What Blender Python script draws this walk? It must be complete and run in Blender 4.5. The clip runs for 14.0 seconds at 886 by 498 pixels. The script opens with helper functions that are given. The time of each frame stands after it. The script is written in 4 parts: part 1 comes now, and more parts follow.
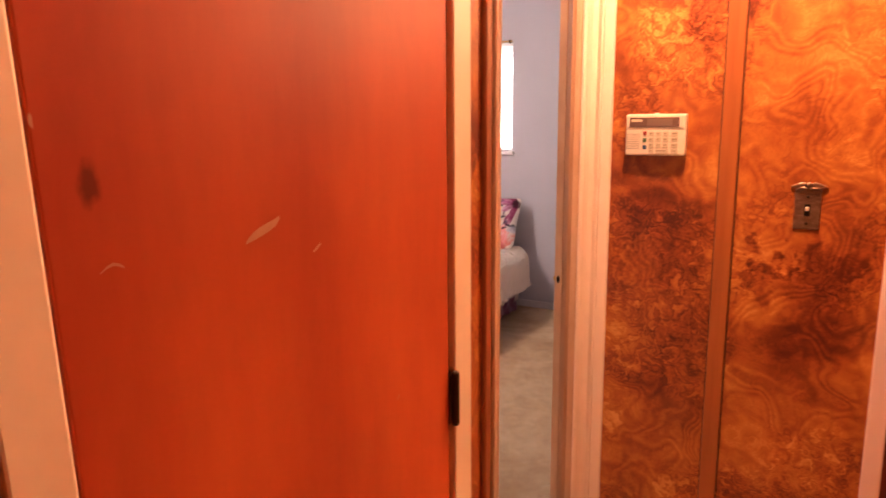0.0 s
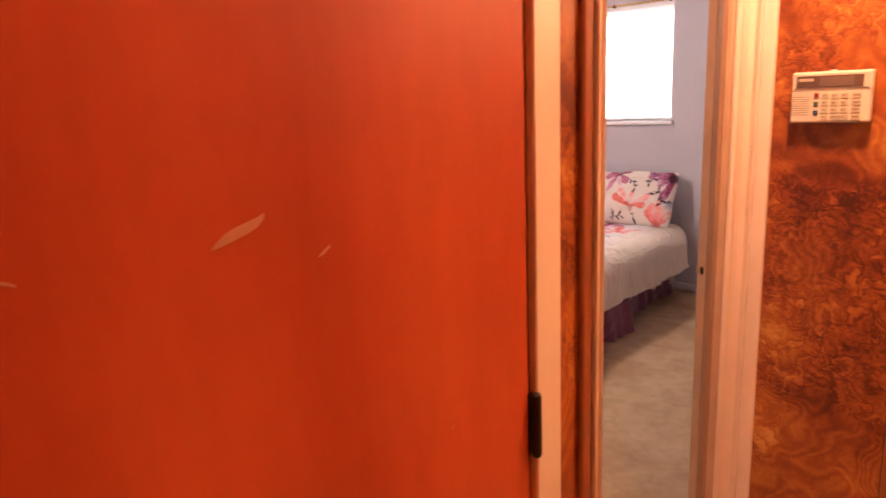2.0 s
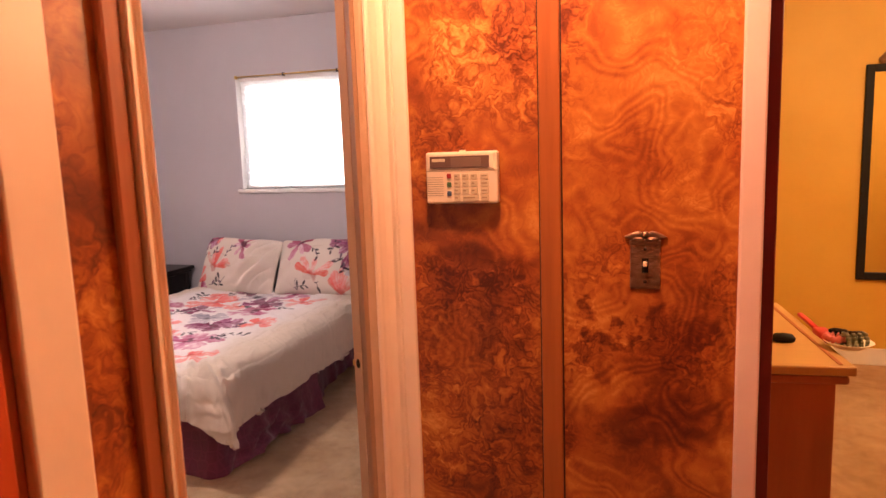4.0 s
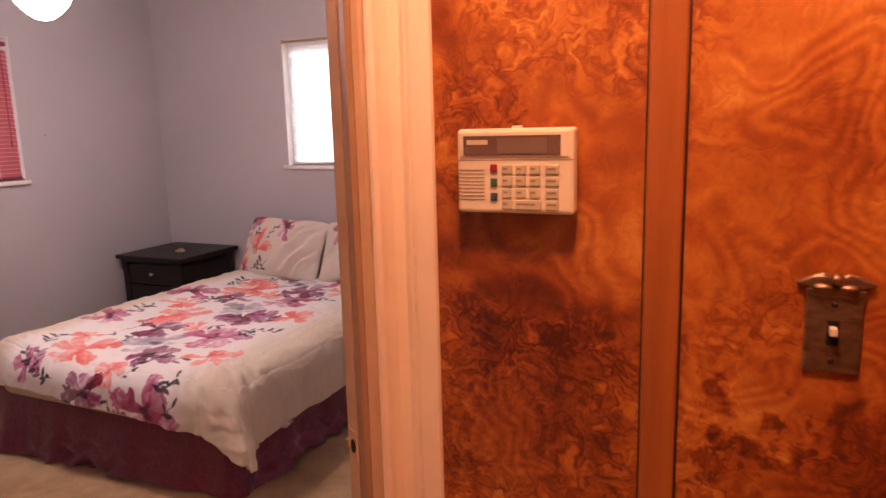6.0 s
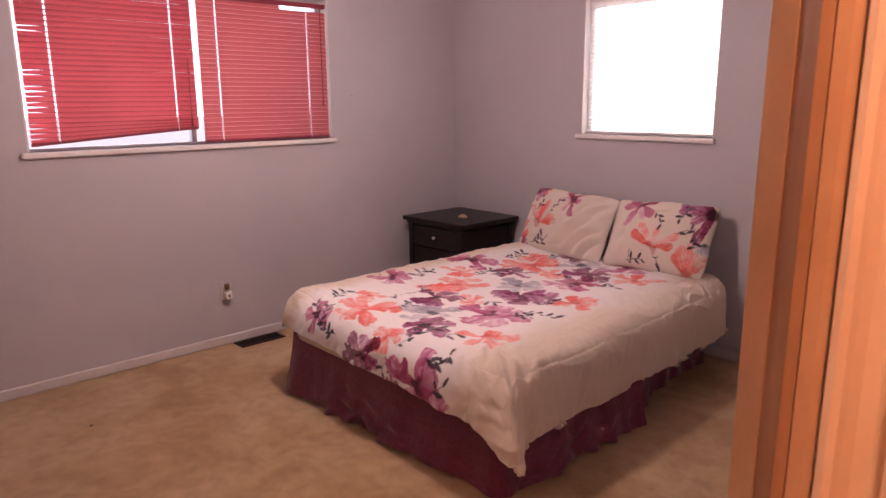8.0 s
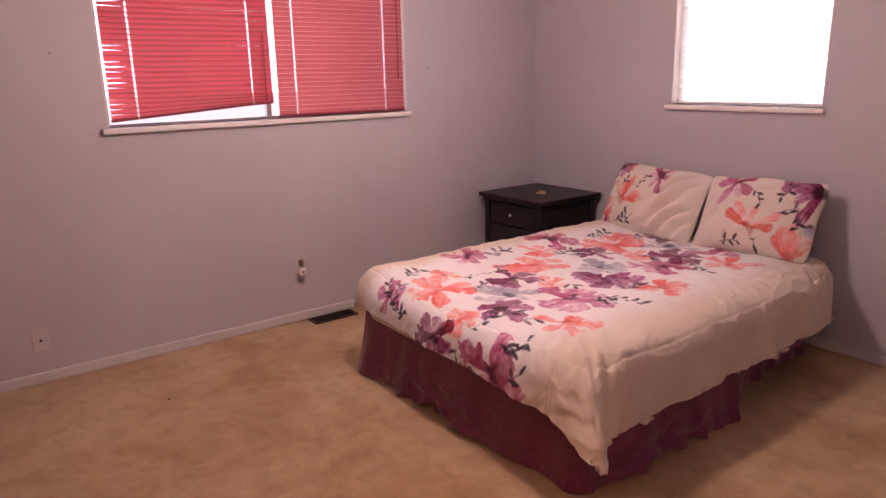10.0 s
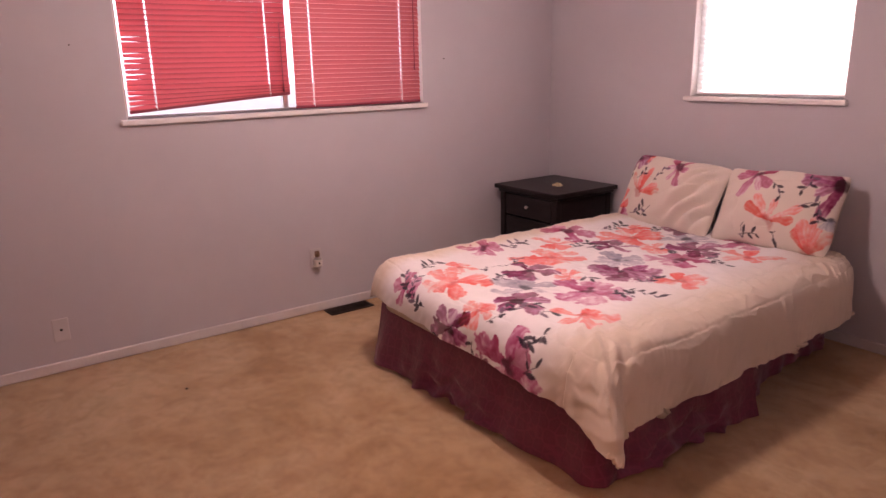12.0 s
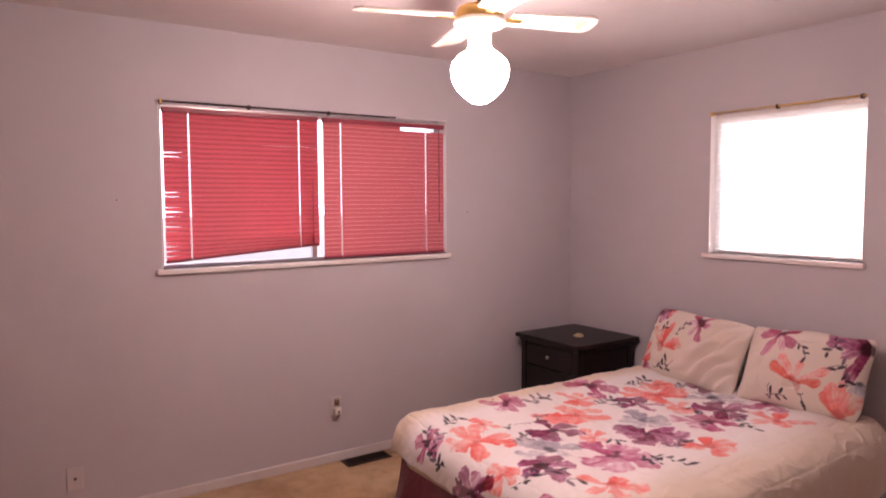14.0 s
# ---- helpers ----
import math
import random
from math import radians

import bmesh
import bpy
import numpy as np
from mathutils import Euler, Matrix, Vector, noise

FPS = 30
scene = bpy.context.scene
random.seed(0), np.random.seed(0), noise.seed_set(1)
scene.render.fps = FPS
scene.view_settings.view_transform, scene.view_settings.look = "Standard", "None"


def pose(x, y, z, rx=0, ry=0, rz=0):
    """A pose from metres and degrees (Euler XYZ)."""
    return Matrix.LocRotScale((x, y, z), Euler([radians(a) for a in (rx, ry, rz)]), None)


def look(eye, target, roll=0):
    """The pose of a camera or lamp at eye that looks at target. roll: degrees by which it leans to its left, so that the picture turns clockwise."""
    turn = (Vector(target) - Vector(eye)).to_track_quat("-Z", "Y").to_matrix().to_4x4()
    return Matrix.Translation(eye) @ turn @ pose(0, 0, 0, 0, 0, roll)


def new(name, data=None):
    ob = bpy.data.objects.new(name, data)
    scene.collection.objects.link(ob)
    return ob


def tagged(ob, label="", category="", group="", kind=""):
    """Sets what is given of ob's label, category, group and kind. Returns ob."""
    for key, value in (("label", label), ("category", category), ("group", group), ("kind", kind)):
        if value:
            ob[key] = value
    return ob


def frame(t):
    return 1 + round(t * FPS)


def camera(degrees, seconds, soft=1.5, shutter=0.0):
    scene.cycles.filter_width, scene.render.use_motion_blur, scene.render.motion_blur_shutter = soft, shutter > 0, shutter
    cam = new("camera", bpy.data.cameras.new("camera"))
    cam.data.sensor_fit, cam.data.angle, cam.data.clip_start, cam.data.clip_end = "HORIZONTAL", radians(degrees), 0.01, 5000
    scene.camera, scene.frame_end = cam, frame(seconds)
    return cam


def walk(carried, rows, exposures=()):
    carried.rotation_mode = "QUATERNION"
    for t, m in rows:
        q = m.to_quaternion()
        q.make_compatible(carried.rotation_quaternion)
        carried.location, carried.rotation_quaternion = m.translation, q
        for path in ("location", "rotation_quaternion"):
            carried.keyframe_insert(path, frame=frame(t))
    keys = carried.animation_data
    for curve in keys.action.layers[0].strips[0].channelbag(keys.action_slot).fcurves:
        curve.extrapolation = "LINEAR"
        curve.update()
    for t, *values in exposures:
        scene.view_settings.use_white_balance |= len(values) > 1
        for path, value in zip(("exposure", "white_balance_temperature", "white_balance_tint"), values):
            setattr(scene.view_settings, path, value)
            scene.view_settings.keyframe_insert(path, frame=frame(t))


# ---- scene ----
cam = camera(65.8, 14.0, shutter=0.3)
PATH = [
    (0, (0.071, 0.82, 1.448), (-0.915, 2.521, 1.085), -0.5),
    (0.5, (0.005, 0.856, 1.437), (-1.131, 2.455, 1.047), -1.1),
    (1, (-0.003, 0.917, 1.44), (-1.332, 2.352, 1.023), 0.1),
    (1.5, (0.025, 0.978, 1.442), (-1.389, 2.327, 1.015), -0.4),
    (2, (0.061, 1.026, 1.441), (-1.288, 2.439, 1.012), -2.3),
    (2.5, (0.093, 1.084, 1.445), (-1.025, 2.697, 1.059), -2.0),
    (3, (0.08, 1.14, 1.458), (-0.699, 2.956, 1.15), -2.1),
    (3.2, (0.07, 1.165, 1.47), (-0.578, 3.036, 1.189), -2.6),
    (5.3, (0.047, 1.629, 1.471), (-0.629, 3.482, 1.143), -0.6),
    (5.5, (0.005, 1.691, 1.47), (-0.717, 3.523, 1.122), -0.6),
    (6, (-0.078, 1.82, 1.471), (-0.893, 3.611, 1.115), -1.5),
    (6.5, (-0.135, 1.949, 1.474), (-1.156, 3.626, 1.095), 0.6),
    (7, (-0.192, 2.011, 1.471), (-1.509, 3.466, 1.084), 1.6),
    (7.5, (-0.298, 2.049, 1.452), (-1.749, 3.362, 1.038), -0.2),
    (8, (-0.385, 2.085, 1.442), (-1.817, 3.415, 1.016), -0.4),
    (8.5, (-0.461, 2.153, 1.439), (-1.938, 3.427, 0.994), -0.9),
    (11, (-0.504, 2.179, 1.421), (-2.076, 3.306, 0.912), -1.4),
    (11.5, (-0.505, 2.177, 1.424), (-2.08, 3.296, 0.909), -1.6),
    (12, (-0.51, 2.172, 1.427), (-2.09, 3.286, 0.91), -1.3),
    (12.5, (-0.517, 2.171, 1.427), (-2.104, 3.272, 0.909), -0.8),
    (13, (-0.529, 2.161, 1.444), (-2.126, 3.253, 0.936), -0.4),
    (13.5, (-0.541, 2.147, 1.504), (-2.18, 3.236, 1.149), -0.4),
    (14, (-0.512, 2.127, 1.546), (-2.165, 3.243, 1.405), -0.3),
]
EXPOSURES = [(0.0, 1.72, 6050, 16), (1.5, 1.66, 6100, 18), (3.0, 1.48, 6200, 19), (5.5, 1.0, 6300, 23), (8.0, 0.92, 6450, 31), (11.0, 1.06, 6550, 36), (14.0, 1.02, 6500, 33)]
walk(cam, [(t, look(eye, target, roll)) for t, eye, target, roll in PATH], EXPOSURES)

# ---------- world and lights ----------
world = bpy.data.worlds.new("sky")
scene.world = world
world.use_nodes = True
wn, wl = world.node_tree.nodes, world.node_tree.links
sky = wn.new("ShaderNodeTexSky")
sky.sky_type, sky.sun_disc = "NISHITA", False
sky.sun_elevation, sky.sun_rotation = radians(23.6), radians(-10)
wn["Background"].inputs[1].default_value = 0.15
wl.new(sky.outputs[0], wn["Background"].inputs[0])


def lamp(name, kind, m, energy, colour, size=0.1):
    data = bpy.data.lights.new(name, kind)
    data.energy, data.color = energy, colour
    if kind == "SUN":
        data.angle = radians(size)
    else:
        data.shadow_soft_size = size
    ob = new(name, data)
    ob.matrix_world = m
    return ob


SUN_FROM = Vector((-0.16, 0.90, 0.40))
lamp("sun", "SUN", look(SUN_FROM * 10, (0, 0, 0)), 4.0, (1.0, 0.95, 0.88), 0.5)
# incandescent bulb of the hall's ceiling light, out of view above the camera
lamp("hall_bulb", "POINT", pose(-0.20, 2.20, 2.31), 26, (1.0, 0.50, 0.25), 0.07)
lamp("yellow_room_bulb", "POINT", pose(1.4, 4.2, 2.25), 44, (1.0, 0.62, 0.28), 0.09)


# ---------- materials ----------
def mat(name, colour, rough=0.6, metal=0.0, spec=0.5):
    m = bpy.data.materials.new(name)
    m.use_nodes = True
    b = m.node_tree.nodes["Principled BSDF"]
    b.inputs["Base Color"].default_value = (*colour, 1)
    b.inputs["Roughness"].default_value = rough
    b.inputs["Metallic"].default_value = metal
    b.inputs["Specular IOR Level"].default_value = spec
    return m


def nd(m, kind, **values):
    n = m.node_tree.nodes.new(kind)
    for k, v in values.items():
        n.inputs[k.replace("_", " ")].default_value = v
    return n


def tie(m, a, out, b, inp):
    m.node_tree.links.new(a.outputs[out], b.inputs[inp])


def ramp(m, stops):
    r = m.node_tree.nodes.new("ShaderNodeValToRGB")
    e = r.color_ramp.elements
    while len(e) < len(stops):
        e.new(0.5)
    for el, (p, c) in zip(e, stops):
        el.position, el.color = p, (*c, 1)
    return r


def mottled(name, a, b, scale=3.0, rough=0.6, fine=120.0, bump=0.1, detail=6.0, stretch=(1, 1, 1), metal=0.0, distance=0.002):
    """Two tones by a soft noise, fine grain as relief."""
    m = mat(name, a, rough, metal)
    p = m.node_tree.nodes["Principled BSDF"]
    co = m.node_tree.nodes.new("ShaderNodeTexCoord")
    mp = nd(m, "ShaderNodeMapping", Scale=stretch)
    tie(m, co, "Object", mp, "Vector")
    n1 = nd(m, "ShaderNodeTexNoise", Scale=scale, Detail=detail, Roughness=0.6)
    tie(m, mp, "Vector", n1, "Vector")
    r = ramp(m, [(0.32, a), (0.68, b)])
    tie(m, n1, "Fac", r, "Fac")
    tie(m, r, "Color", p, "Base Color")
    n2 = nd(m, "ShaderNodeTexNoise", Scale=fine, Detail=3.0)
    tie(m, mp, "Vector", n2, "Vector")
    bp = nd(m, "ShaderNodeBump", Strength=bump, Distance=distance)
    tie(m, n2, "Fac", bp, "Height")
    tie(m, bp, "Normal", p, "Normal")
    return m


def burl_material(name, plates):
    """Printed burl panelling: plates of swirling figure in orange and dark brown under a satin varnish."""
    m = mat(name, (0.4, 0.14, 0.03), 0.36, spec=0.4)
    p = m.node_tree.nodes["Principled BSDF"]

    def math_node(op, a, b=None, c=None):
        n = m.node_tree.nodes.new("ShaderNodeMath")
        n.operation = op
        for k, v in enumerate((a, b, c)):
            if isinstance(v, (int, float)):
                n.inputs[k].default_value = v
            elif v is not None:
                m.node_tree.links.new(v, n.inputs[k])
        return n.outputs[0]

    def vector_node(op, a, b):
        n = m.node_tree.nodes.new("ShaderNodeVectorMath")
        n.operation = op
        m.node_tree.links.new(a, n.inputs[0])
        if op == "SCALE":
            n.inputs["Scale"].default_value = b
        elif isinstance(b, tuple):
            n.inputs[1].default_value = b
        else:
            m.node_tree.links.new(b, n.inputs[1])
        return n.outputs[0]

    def noise(where, **values):
        n = nd(m, "ShaderNodeTexNoise", **values)
        m.node_tree.links.new(where, n.inputs["Vector"])
        return n.outputs

    def soft_step(value, low, high):
        n = m.node_tree.nodes.new("ShaderNodeMapRange")
        n.interpolation_type = "SMOOTHSTEP"
        m.node_tree.links.new(value, n.inputs["Value"])
        n.inputs["From Min"].default_value, n.inputs["From Max"].default_value = low, high
        return n.outputs["Result"]

    place = m.node_tree.nodes.new("ShaderNodeTexCoord").outputs["Object"]

    def warped(scale, detail, amount):
        return vector_node("ADD", place, vector_node("SCALE", vector_node("SUBTRACT", noise(place, Scale=scale, Detail=detail, Roughness=0.55)["Color"], (0.5, 0.5, 0.5)), amount))

    slow, quick = warped(4.5, 2.0, 0.30), warped(13.0, 3.0, 0.16)
    broad = noise(slow, Scale=5.0, Detail=3.0, Roughness=0.5)["Fac"]
    field = noise(slow, Scale=4.2, Detail=1.5, Roughness=0.4, Distortion=0.5)["Fac"]
    curl = noise(quick, Scale=17.0, Detail=3.0, Roughness=0.5, Distortion=1.2)["Fac"]
    fine = noise(quick, Scale=46.0, Detail=5.0, Roughness=0.6, Distortion=1.6)["Fac"]
    # calm plates with growth rings, wild plates with curled veins
    wild = soft_step(noise(place, Scale=3.6, Detail=1.5)["Fac"], 0.44, 0.56)
    ring_wave = math_node("SINE", math_node("MULTIPLY_ADD", curl, 2.5, math_node("MULTIPLY", field, 95.0)))
    ring_depth = math_node("MULTIPLY_ADD", wild, -0.055, 0.085)
    rings = math_node("MULTIPLY", ring_wave, math_node("MULTIPLY", ring_depth, math_node("MULTIPLY_ADD", fine, 1.6, 0.1)))
    vein = soft_step(math_node("ABSOLUTE", math_node("SUBTRACT", curl, 0.5)), 0.085, 0.0)
    veins = math_node("MULTIPLY", vein, math_node("MULTIPLY_ADD", wild, -0.13, -0.05))
    glint = math_node("MULTIPLY", soft_step(curl, 0.56, 0.68), math_node("MULTIPLY_ADD", wild, 0.16, 0.03))
    grain_part = math_node("MULTIPLY", math_node("SUBTRACT", fine, 0.5), math_node("MULTIPLY_ADD", wild, 0.50, 0.22))
    level = math_node("MULTIPLY_ADD", math_node("SUBTRACT", broad, 0.5), 1.05, 0.585)
    # ragged plates, darker low on the wall, paler higher up: x, z, half width, half height, depth
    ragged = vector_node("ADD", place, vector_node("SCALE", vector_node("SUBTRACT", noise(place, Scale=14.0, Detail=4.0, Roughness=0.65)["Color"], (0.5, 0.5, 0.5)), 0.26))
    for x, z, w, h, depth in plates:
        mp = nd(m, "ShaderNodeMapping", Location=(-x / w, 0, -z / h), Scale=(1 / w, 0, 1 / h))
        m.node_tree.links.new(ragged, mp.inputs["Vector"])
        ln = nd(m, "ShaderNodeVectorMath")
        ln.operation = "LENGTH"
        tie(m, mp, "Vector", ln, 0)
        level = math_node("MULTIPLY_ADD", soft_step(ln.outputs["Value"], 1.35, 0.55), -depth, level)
    total = math_node("ADD", math_node("ADD", math_node("ADD", level, rings), math_node("ADD", veins, glint)), grain_part)
    r1 = ramp(m, [(0.10, (0.075, 0.012, 0.005)), (0.30, (0.18, 0.034, 0.008)), (0.50, (0.34, 0.088, 0.015)), (0.70, (0.49, 0.170, 0.027)), (0.95, (0.68, 0.33, 0.075))])
    m.node_tree.links.new(total, r1.inputs["Fac"])
    tie(m, r1, "Color", p, "Base Color")
    bp = nd(m, "ShaderNodeBump", Strength=0.10, Distance=0.002)
    m.node_tree.links.new(fine, bp.inputs["Height"])
    tie(m, bp, "Normal", p, "Normal")
    return m


def hand_stain(m, centre, size):
    """Darkens a material's colour in one soft oval patch, in the object's own metres."""
    p = m.node_tree.nodes["Principled BSDF"]
    old = p.inputs["Base Color"].links[0].from_socket
    co = m.node_tree.nodes.new("ShaderNodeTexCoord")
    mp = nd(m, "ShaderNodeMapping", Location=[-c / s for c, s in zip(centre, size)], Scale=[1 / s for s in size])
    mp.inputs["Scale"].default_value[0] = 0.0
    tie(m, co, "Object", mp, "Vector")
    wob = nd(m, "ShaderNodeTexNoise", Scale=1.1, Detail=4.0)
    tie(m, mp, "Vector", wob, "Vector")
    ln = nd(m, "ShaderNodeVectorMath")
    ln.operation = "LENGTH"
    tie(m, mp, "Vector", ln, 0)
    ad = nd(m, "ShaderNodeMath")
    ad.operation = "ADD"
    m.node_tree.links.new(ln.outputs["Value"], ad.inputs[0])
    tie(m, wob, "Fac", ad, 1)
    r = ramp(m, [(0.62, (0.40, 0.36, 0.36)), (1.0, (1, 1, 1))])
    half = nd(m, "ShaderNodeMath")
    half.operation = "MULTIPLY"
    half.inputs[1].default_value = 0.58
    tie(m, ad, 0, half, 0)
    tie(m, half, 0, r, "Fac")
    mul = m.node_tree.nodes.new("ShaderNodeMix")
    mul.data_type, mul.blend_type = "RGBA", "MULTIPLY"
    mul.inputs["Factor"].default_value = 1.0
    m.node_tree.links.new(old, mul.inputs[6])
    m.node_tree.links.new(r.outputs["Color"], mul.inputs[7])
    m.node_tree.links.new(mul.outputs[2], p.inputs["Base Color"])


def translucent(name, colour, amount=0.5, rough=0.5):
    m = mat(name, colour, rough)
    p = m.node_tree.nodes["Principled BSDF"]
    t = nd(m, "ShaderNodeBsdfTranslucent", Color=(*colour, 1))
    mix = nd(m, "ShaderNodeMixShader", Fac=amount)
    tie(m, p, "BSDF", mix, 1)
    tie(m, t, "BSDF", mix, 2)
    tie(m, mix, 0, m.node_tree.nodes["Material Output"], "Surface")
    return m


def printed(name, rough=0.85):
    """Cloth that takes its printed colours from the mesh's 'print' attribute, with a fine weave."""
    m = mat(name, (0.7, 0.65, 0.58), rough, spec=0.2)
    p = m.node_tree.nodes["Principled BSDF"]
    at = m.node_tree.nodes.new("ShaderNodeAttribute")
    at.attribute_name = "print"
    tie(m, at, "Color", p, "Base Color")
    co = m.node_tree.nodes.new("ShaderNodeTexCoord")
    n = nd(m, "ShaderNodeTexNoise", Scale=420.0, Detail=2.0)
    tie(m, co, "Object", n, "Vector")
    bp = nd(m, "ShaderNodeBump", Strength=0.15, Distance=0.001)
    tie(m, n, "Fac", bp, "Height")
    tie(m, bp, "Normal", p, "Normal")
    p.inputs["Sheen Weight"].default_value = 0.15
    return m


def damask_material():
    """Plum bed-skirt satin with a faint woven lattice."""
    m = mat("damask", (0.16, 0.02, 0.06), 0.5)
    p = m.node_tree.nodes["Principled BSDF"]
    co = m.node_tree.nodes.new("ShaderNodeTexCoord")
    v = nd(m, "ShaderNodeTexVoronoi", Scale=22.0, Randomness=0.55)
    v.feature = "DISTANCE_TO_EDGE"
    tie(m, co, "Object", v, "Vector")
    r = ramp(m, [(0.0, (0.195, 0.022, 0.068)), (0.06, (0.18, 0.018, 0.062)), (0.12, (0.150, 0.012, 0.050)), (0.5, (0.165, 0.014, 0.056))])
    tie(m, v, "Distance", r, "Fac")
    tie(m, r, "Color", p, "Base Color")
    n = nd(m, "ShaderNodeTexNoise", Scale=38.0, Detail=4.0)
    tie(m, co, "Object", n, "Vector")
    bp = nd(m, "ShaderNodeBump", Strength=0.5, Distance=0.006)
    tie(m, n, "Fac", bp, "Height")
    tie(m, bp, "Normal", p, "Normal")
    p.inputs["Sheen Weight"].default_value = 0.3
    return m


def carpet_material():
    """Worn cut pile: broad traffic stains, brushed clumps and fine tufts."""
    m = mat("carpet", (0.36, 0.25, 0.15), 0.95, spec=0.1)
    p = m.node_tree.nodes["Principled BSDF"]
    co = m.node_tree.nodes.new("ShaderNodeTexCoord")
    broad = nd(m, "ShaderNodeTexNoise", Scale=1.7, Detail=5.0, Roughness=0.65, Distortion=0.6)
    clump = nd(m, "ShaderNodeTexNoise", Scale=11.0, Detail=6.0, Roughness=0.7, Distortion=0.4)
    tuft = nd(m, "ShaderNodeTexNoise", Scale=230.0, Detail=3.0, Roughness=0.7)
    for n in (broad, clump, tuft):
        tie(m, co, "Object", n, "Vector")
    r1 = ramp(m, [(0.30, (0.39, 0.225, 0.095)), (0.50, (0.53, 0.345, 0.185)), (0.72, (0.61, 0.43, 0.25))])
    tie(m, broad, "Fac", r1, "Fac")
    r2 = ramp(m, [(0.30, (0.72, 0.68, 0.64)), (0.55, (1.0, 1.0, 1.0)), (0.75, (1.12, 1.12, 1.12))])
    tie(m, clump, "Fac", r2, "Fac")
    mul = m.node_tree.nodes.new("ShaderNodeMix")
    mul.data_type, mul.blend_type = "RGBA", "MULTIPLY"
    mul.inputs["Factor"].default_value = 0.8
    m.node_tree.links.new(r1.outputs["Color"], mul.inputs[6])
    m.node_tree.links.new(r2.outputs["Color"], mul.inputs[7])
    m.node_tree.links.new(mul.outputs[2], p.inputs["Base Color"])
    h = nd(m, "ShaderNodeMath")
    h.operation = "MULTIPLY_ADD"
    tie(m, clump, "Fac", h, 0)
    h.inputs[1].default_value = 1.6
    tie(m, tuft, "Fac", h, 2)
    bp = nd(m, "ShaderNodeBump", Strength=0.75, Distance=0.008)
    tie(m, h, 0, bp, "Height")
    tie(m, bp, "Normal", p, "Normal")
    p.inputs["Sheen Weight"].default_value = 0.2
    return m


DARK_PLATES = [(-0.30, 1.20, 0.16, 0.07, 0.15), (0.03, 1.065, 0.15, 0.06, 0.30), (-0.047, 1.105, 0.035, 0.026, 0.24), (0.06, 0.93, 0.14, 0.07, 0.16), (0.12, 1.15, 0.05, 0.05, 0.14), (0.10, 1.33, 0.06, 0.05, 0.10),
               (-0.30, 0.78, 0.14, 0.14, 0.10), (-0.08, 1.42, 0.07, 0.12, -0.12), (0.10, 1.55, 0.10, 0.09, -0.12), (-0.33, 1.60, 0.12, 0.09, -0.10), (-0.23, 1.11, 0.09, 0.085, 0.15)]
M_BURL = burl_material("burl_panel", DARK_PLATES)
M_BURL_EVEN = burl_material("even_burl_panel", ())
M_DOOR = mottled("varnished_door", (0.37, 0.047, 0.011), (0.61, 0.115, 0.023), 3.4, 0.42, 60.0, 0.05, 7.0, (1.0, 1.0, 0.28))
M_DOOR.node_tree.nodes["Principled BSDF"].inputs["Specular IOR Level"].default_value = 0.22
hand_stain(M_DOOR, (0, -1.509, 1.407), (1.0, 0.0085, 0.0155))
M_CREAM = mottled("cream_paint", (0.82, 0.67, 0.51), (0.89, 0.75, 0.60), 5.0, 0.33, 90.0, 0.06)
M_JAMB = mottled("tan_jamb", (0.56, 0.34, 0.19), (0.66, 0.43, 0.26), 7.0, 0.5, 90.0, 0.08)
# brown that stands in for shade on the side of the door stop
M_SHADEREBATE = mottled("shaded_rebate", (0.36, 0.185, 0.085), (0.46, 0.255, 0.13), 6.0, 0.55, 100.0, 0.1, 6.0, (8, 8, 0.5))
M_WHITE = mottled("white_paint", (0.74, 0.70, 0.68), (0.82, 0.78, 0.76), 6.0, 0.4, 90.0, 0.06)
M_PINK = mottled("pinkish_paint", (0.78, 0.60, 0.55), (0.82, 0.66, 0.60), 6.0, 0.4, 90.0, 0.06)
M_STRIP = mottled("batten_wood", (0.30, 0.085, 0.016), (0.38, 0.115, 0.022), 6.0, 0.4, 120.0, 0.1, 6.0, (8, 8, 0.5))
M_BACKBAND = mottled("dark_brown_strip", (0.30, 0.088, 0.026), (0.39, 0.12, 0.036), 6.0, 0.45, 120.0, 0.1, 6.0, (8, 8, 0.5))
M_DARK = mat("dark_groove", (0.03, 0.008, 0.004), 0.7)
M_MAROON = mottled("maroon_paint", (0.17, 0.018, 0.022), (0.21, 0.026, 0.03), 6.0, 0.45)
M_WALL = mottled("mauve_wall", (0.49, 0.455, 0.485), (0.52, 0.485, 0.515), 1.6, 0.7, 55.0, 0.12)
M_YELLOW = mottled("yellow_wall", (0.62, 0.36, 0.04), (0.68, 0.41, 0.055), 1.6, 0.6, 55.0, 0.1)
M_CEIL = mottled("ceiling_white", (0.66, 0.62, 0.61), (0.72, 0.68, 0.67), 2.0, 0.85, 70.0, 0.35, distance=0.004)
M_CARPET = carpet_material()
M_BRONZE = mottled("bronze", (0.035, 0.02, 0.014), (0.06, 0.035, 0.022), 30.0, 0.45, metal=0.6)
M_BRASS = mat("brass", (0.62, 0.40, 0.13), 0.3, 1.0)
M_HOLE = mat("hole", (0.006, 0.004, 0.003), 0.9)
M_IVORY = mottled("ivory_plastic", (0.78, 0.66, 0.50), (0.80, 0.69, 0.53), 12.0, 0.42, 200.0, 0.03)
M_KEY = mat("grey_key", (0.56, 0.48, 0.33), 0.5)
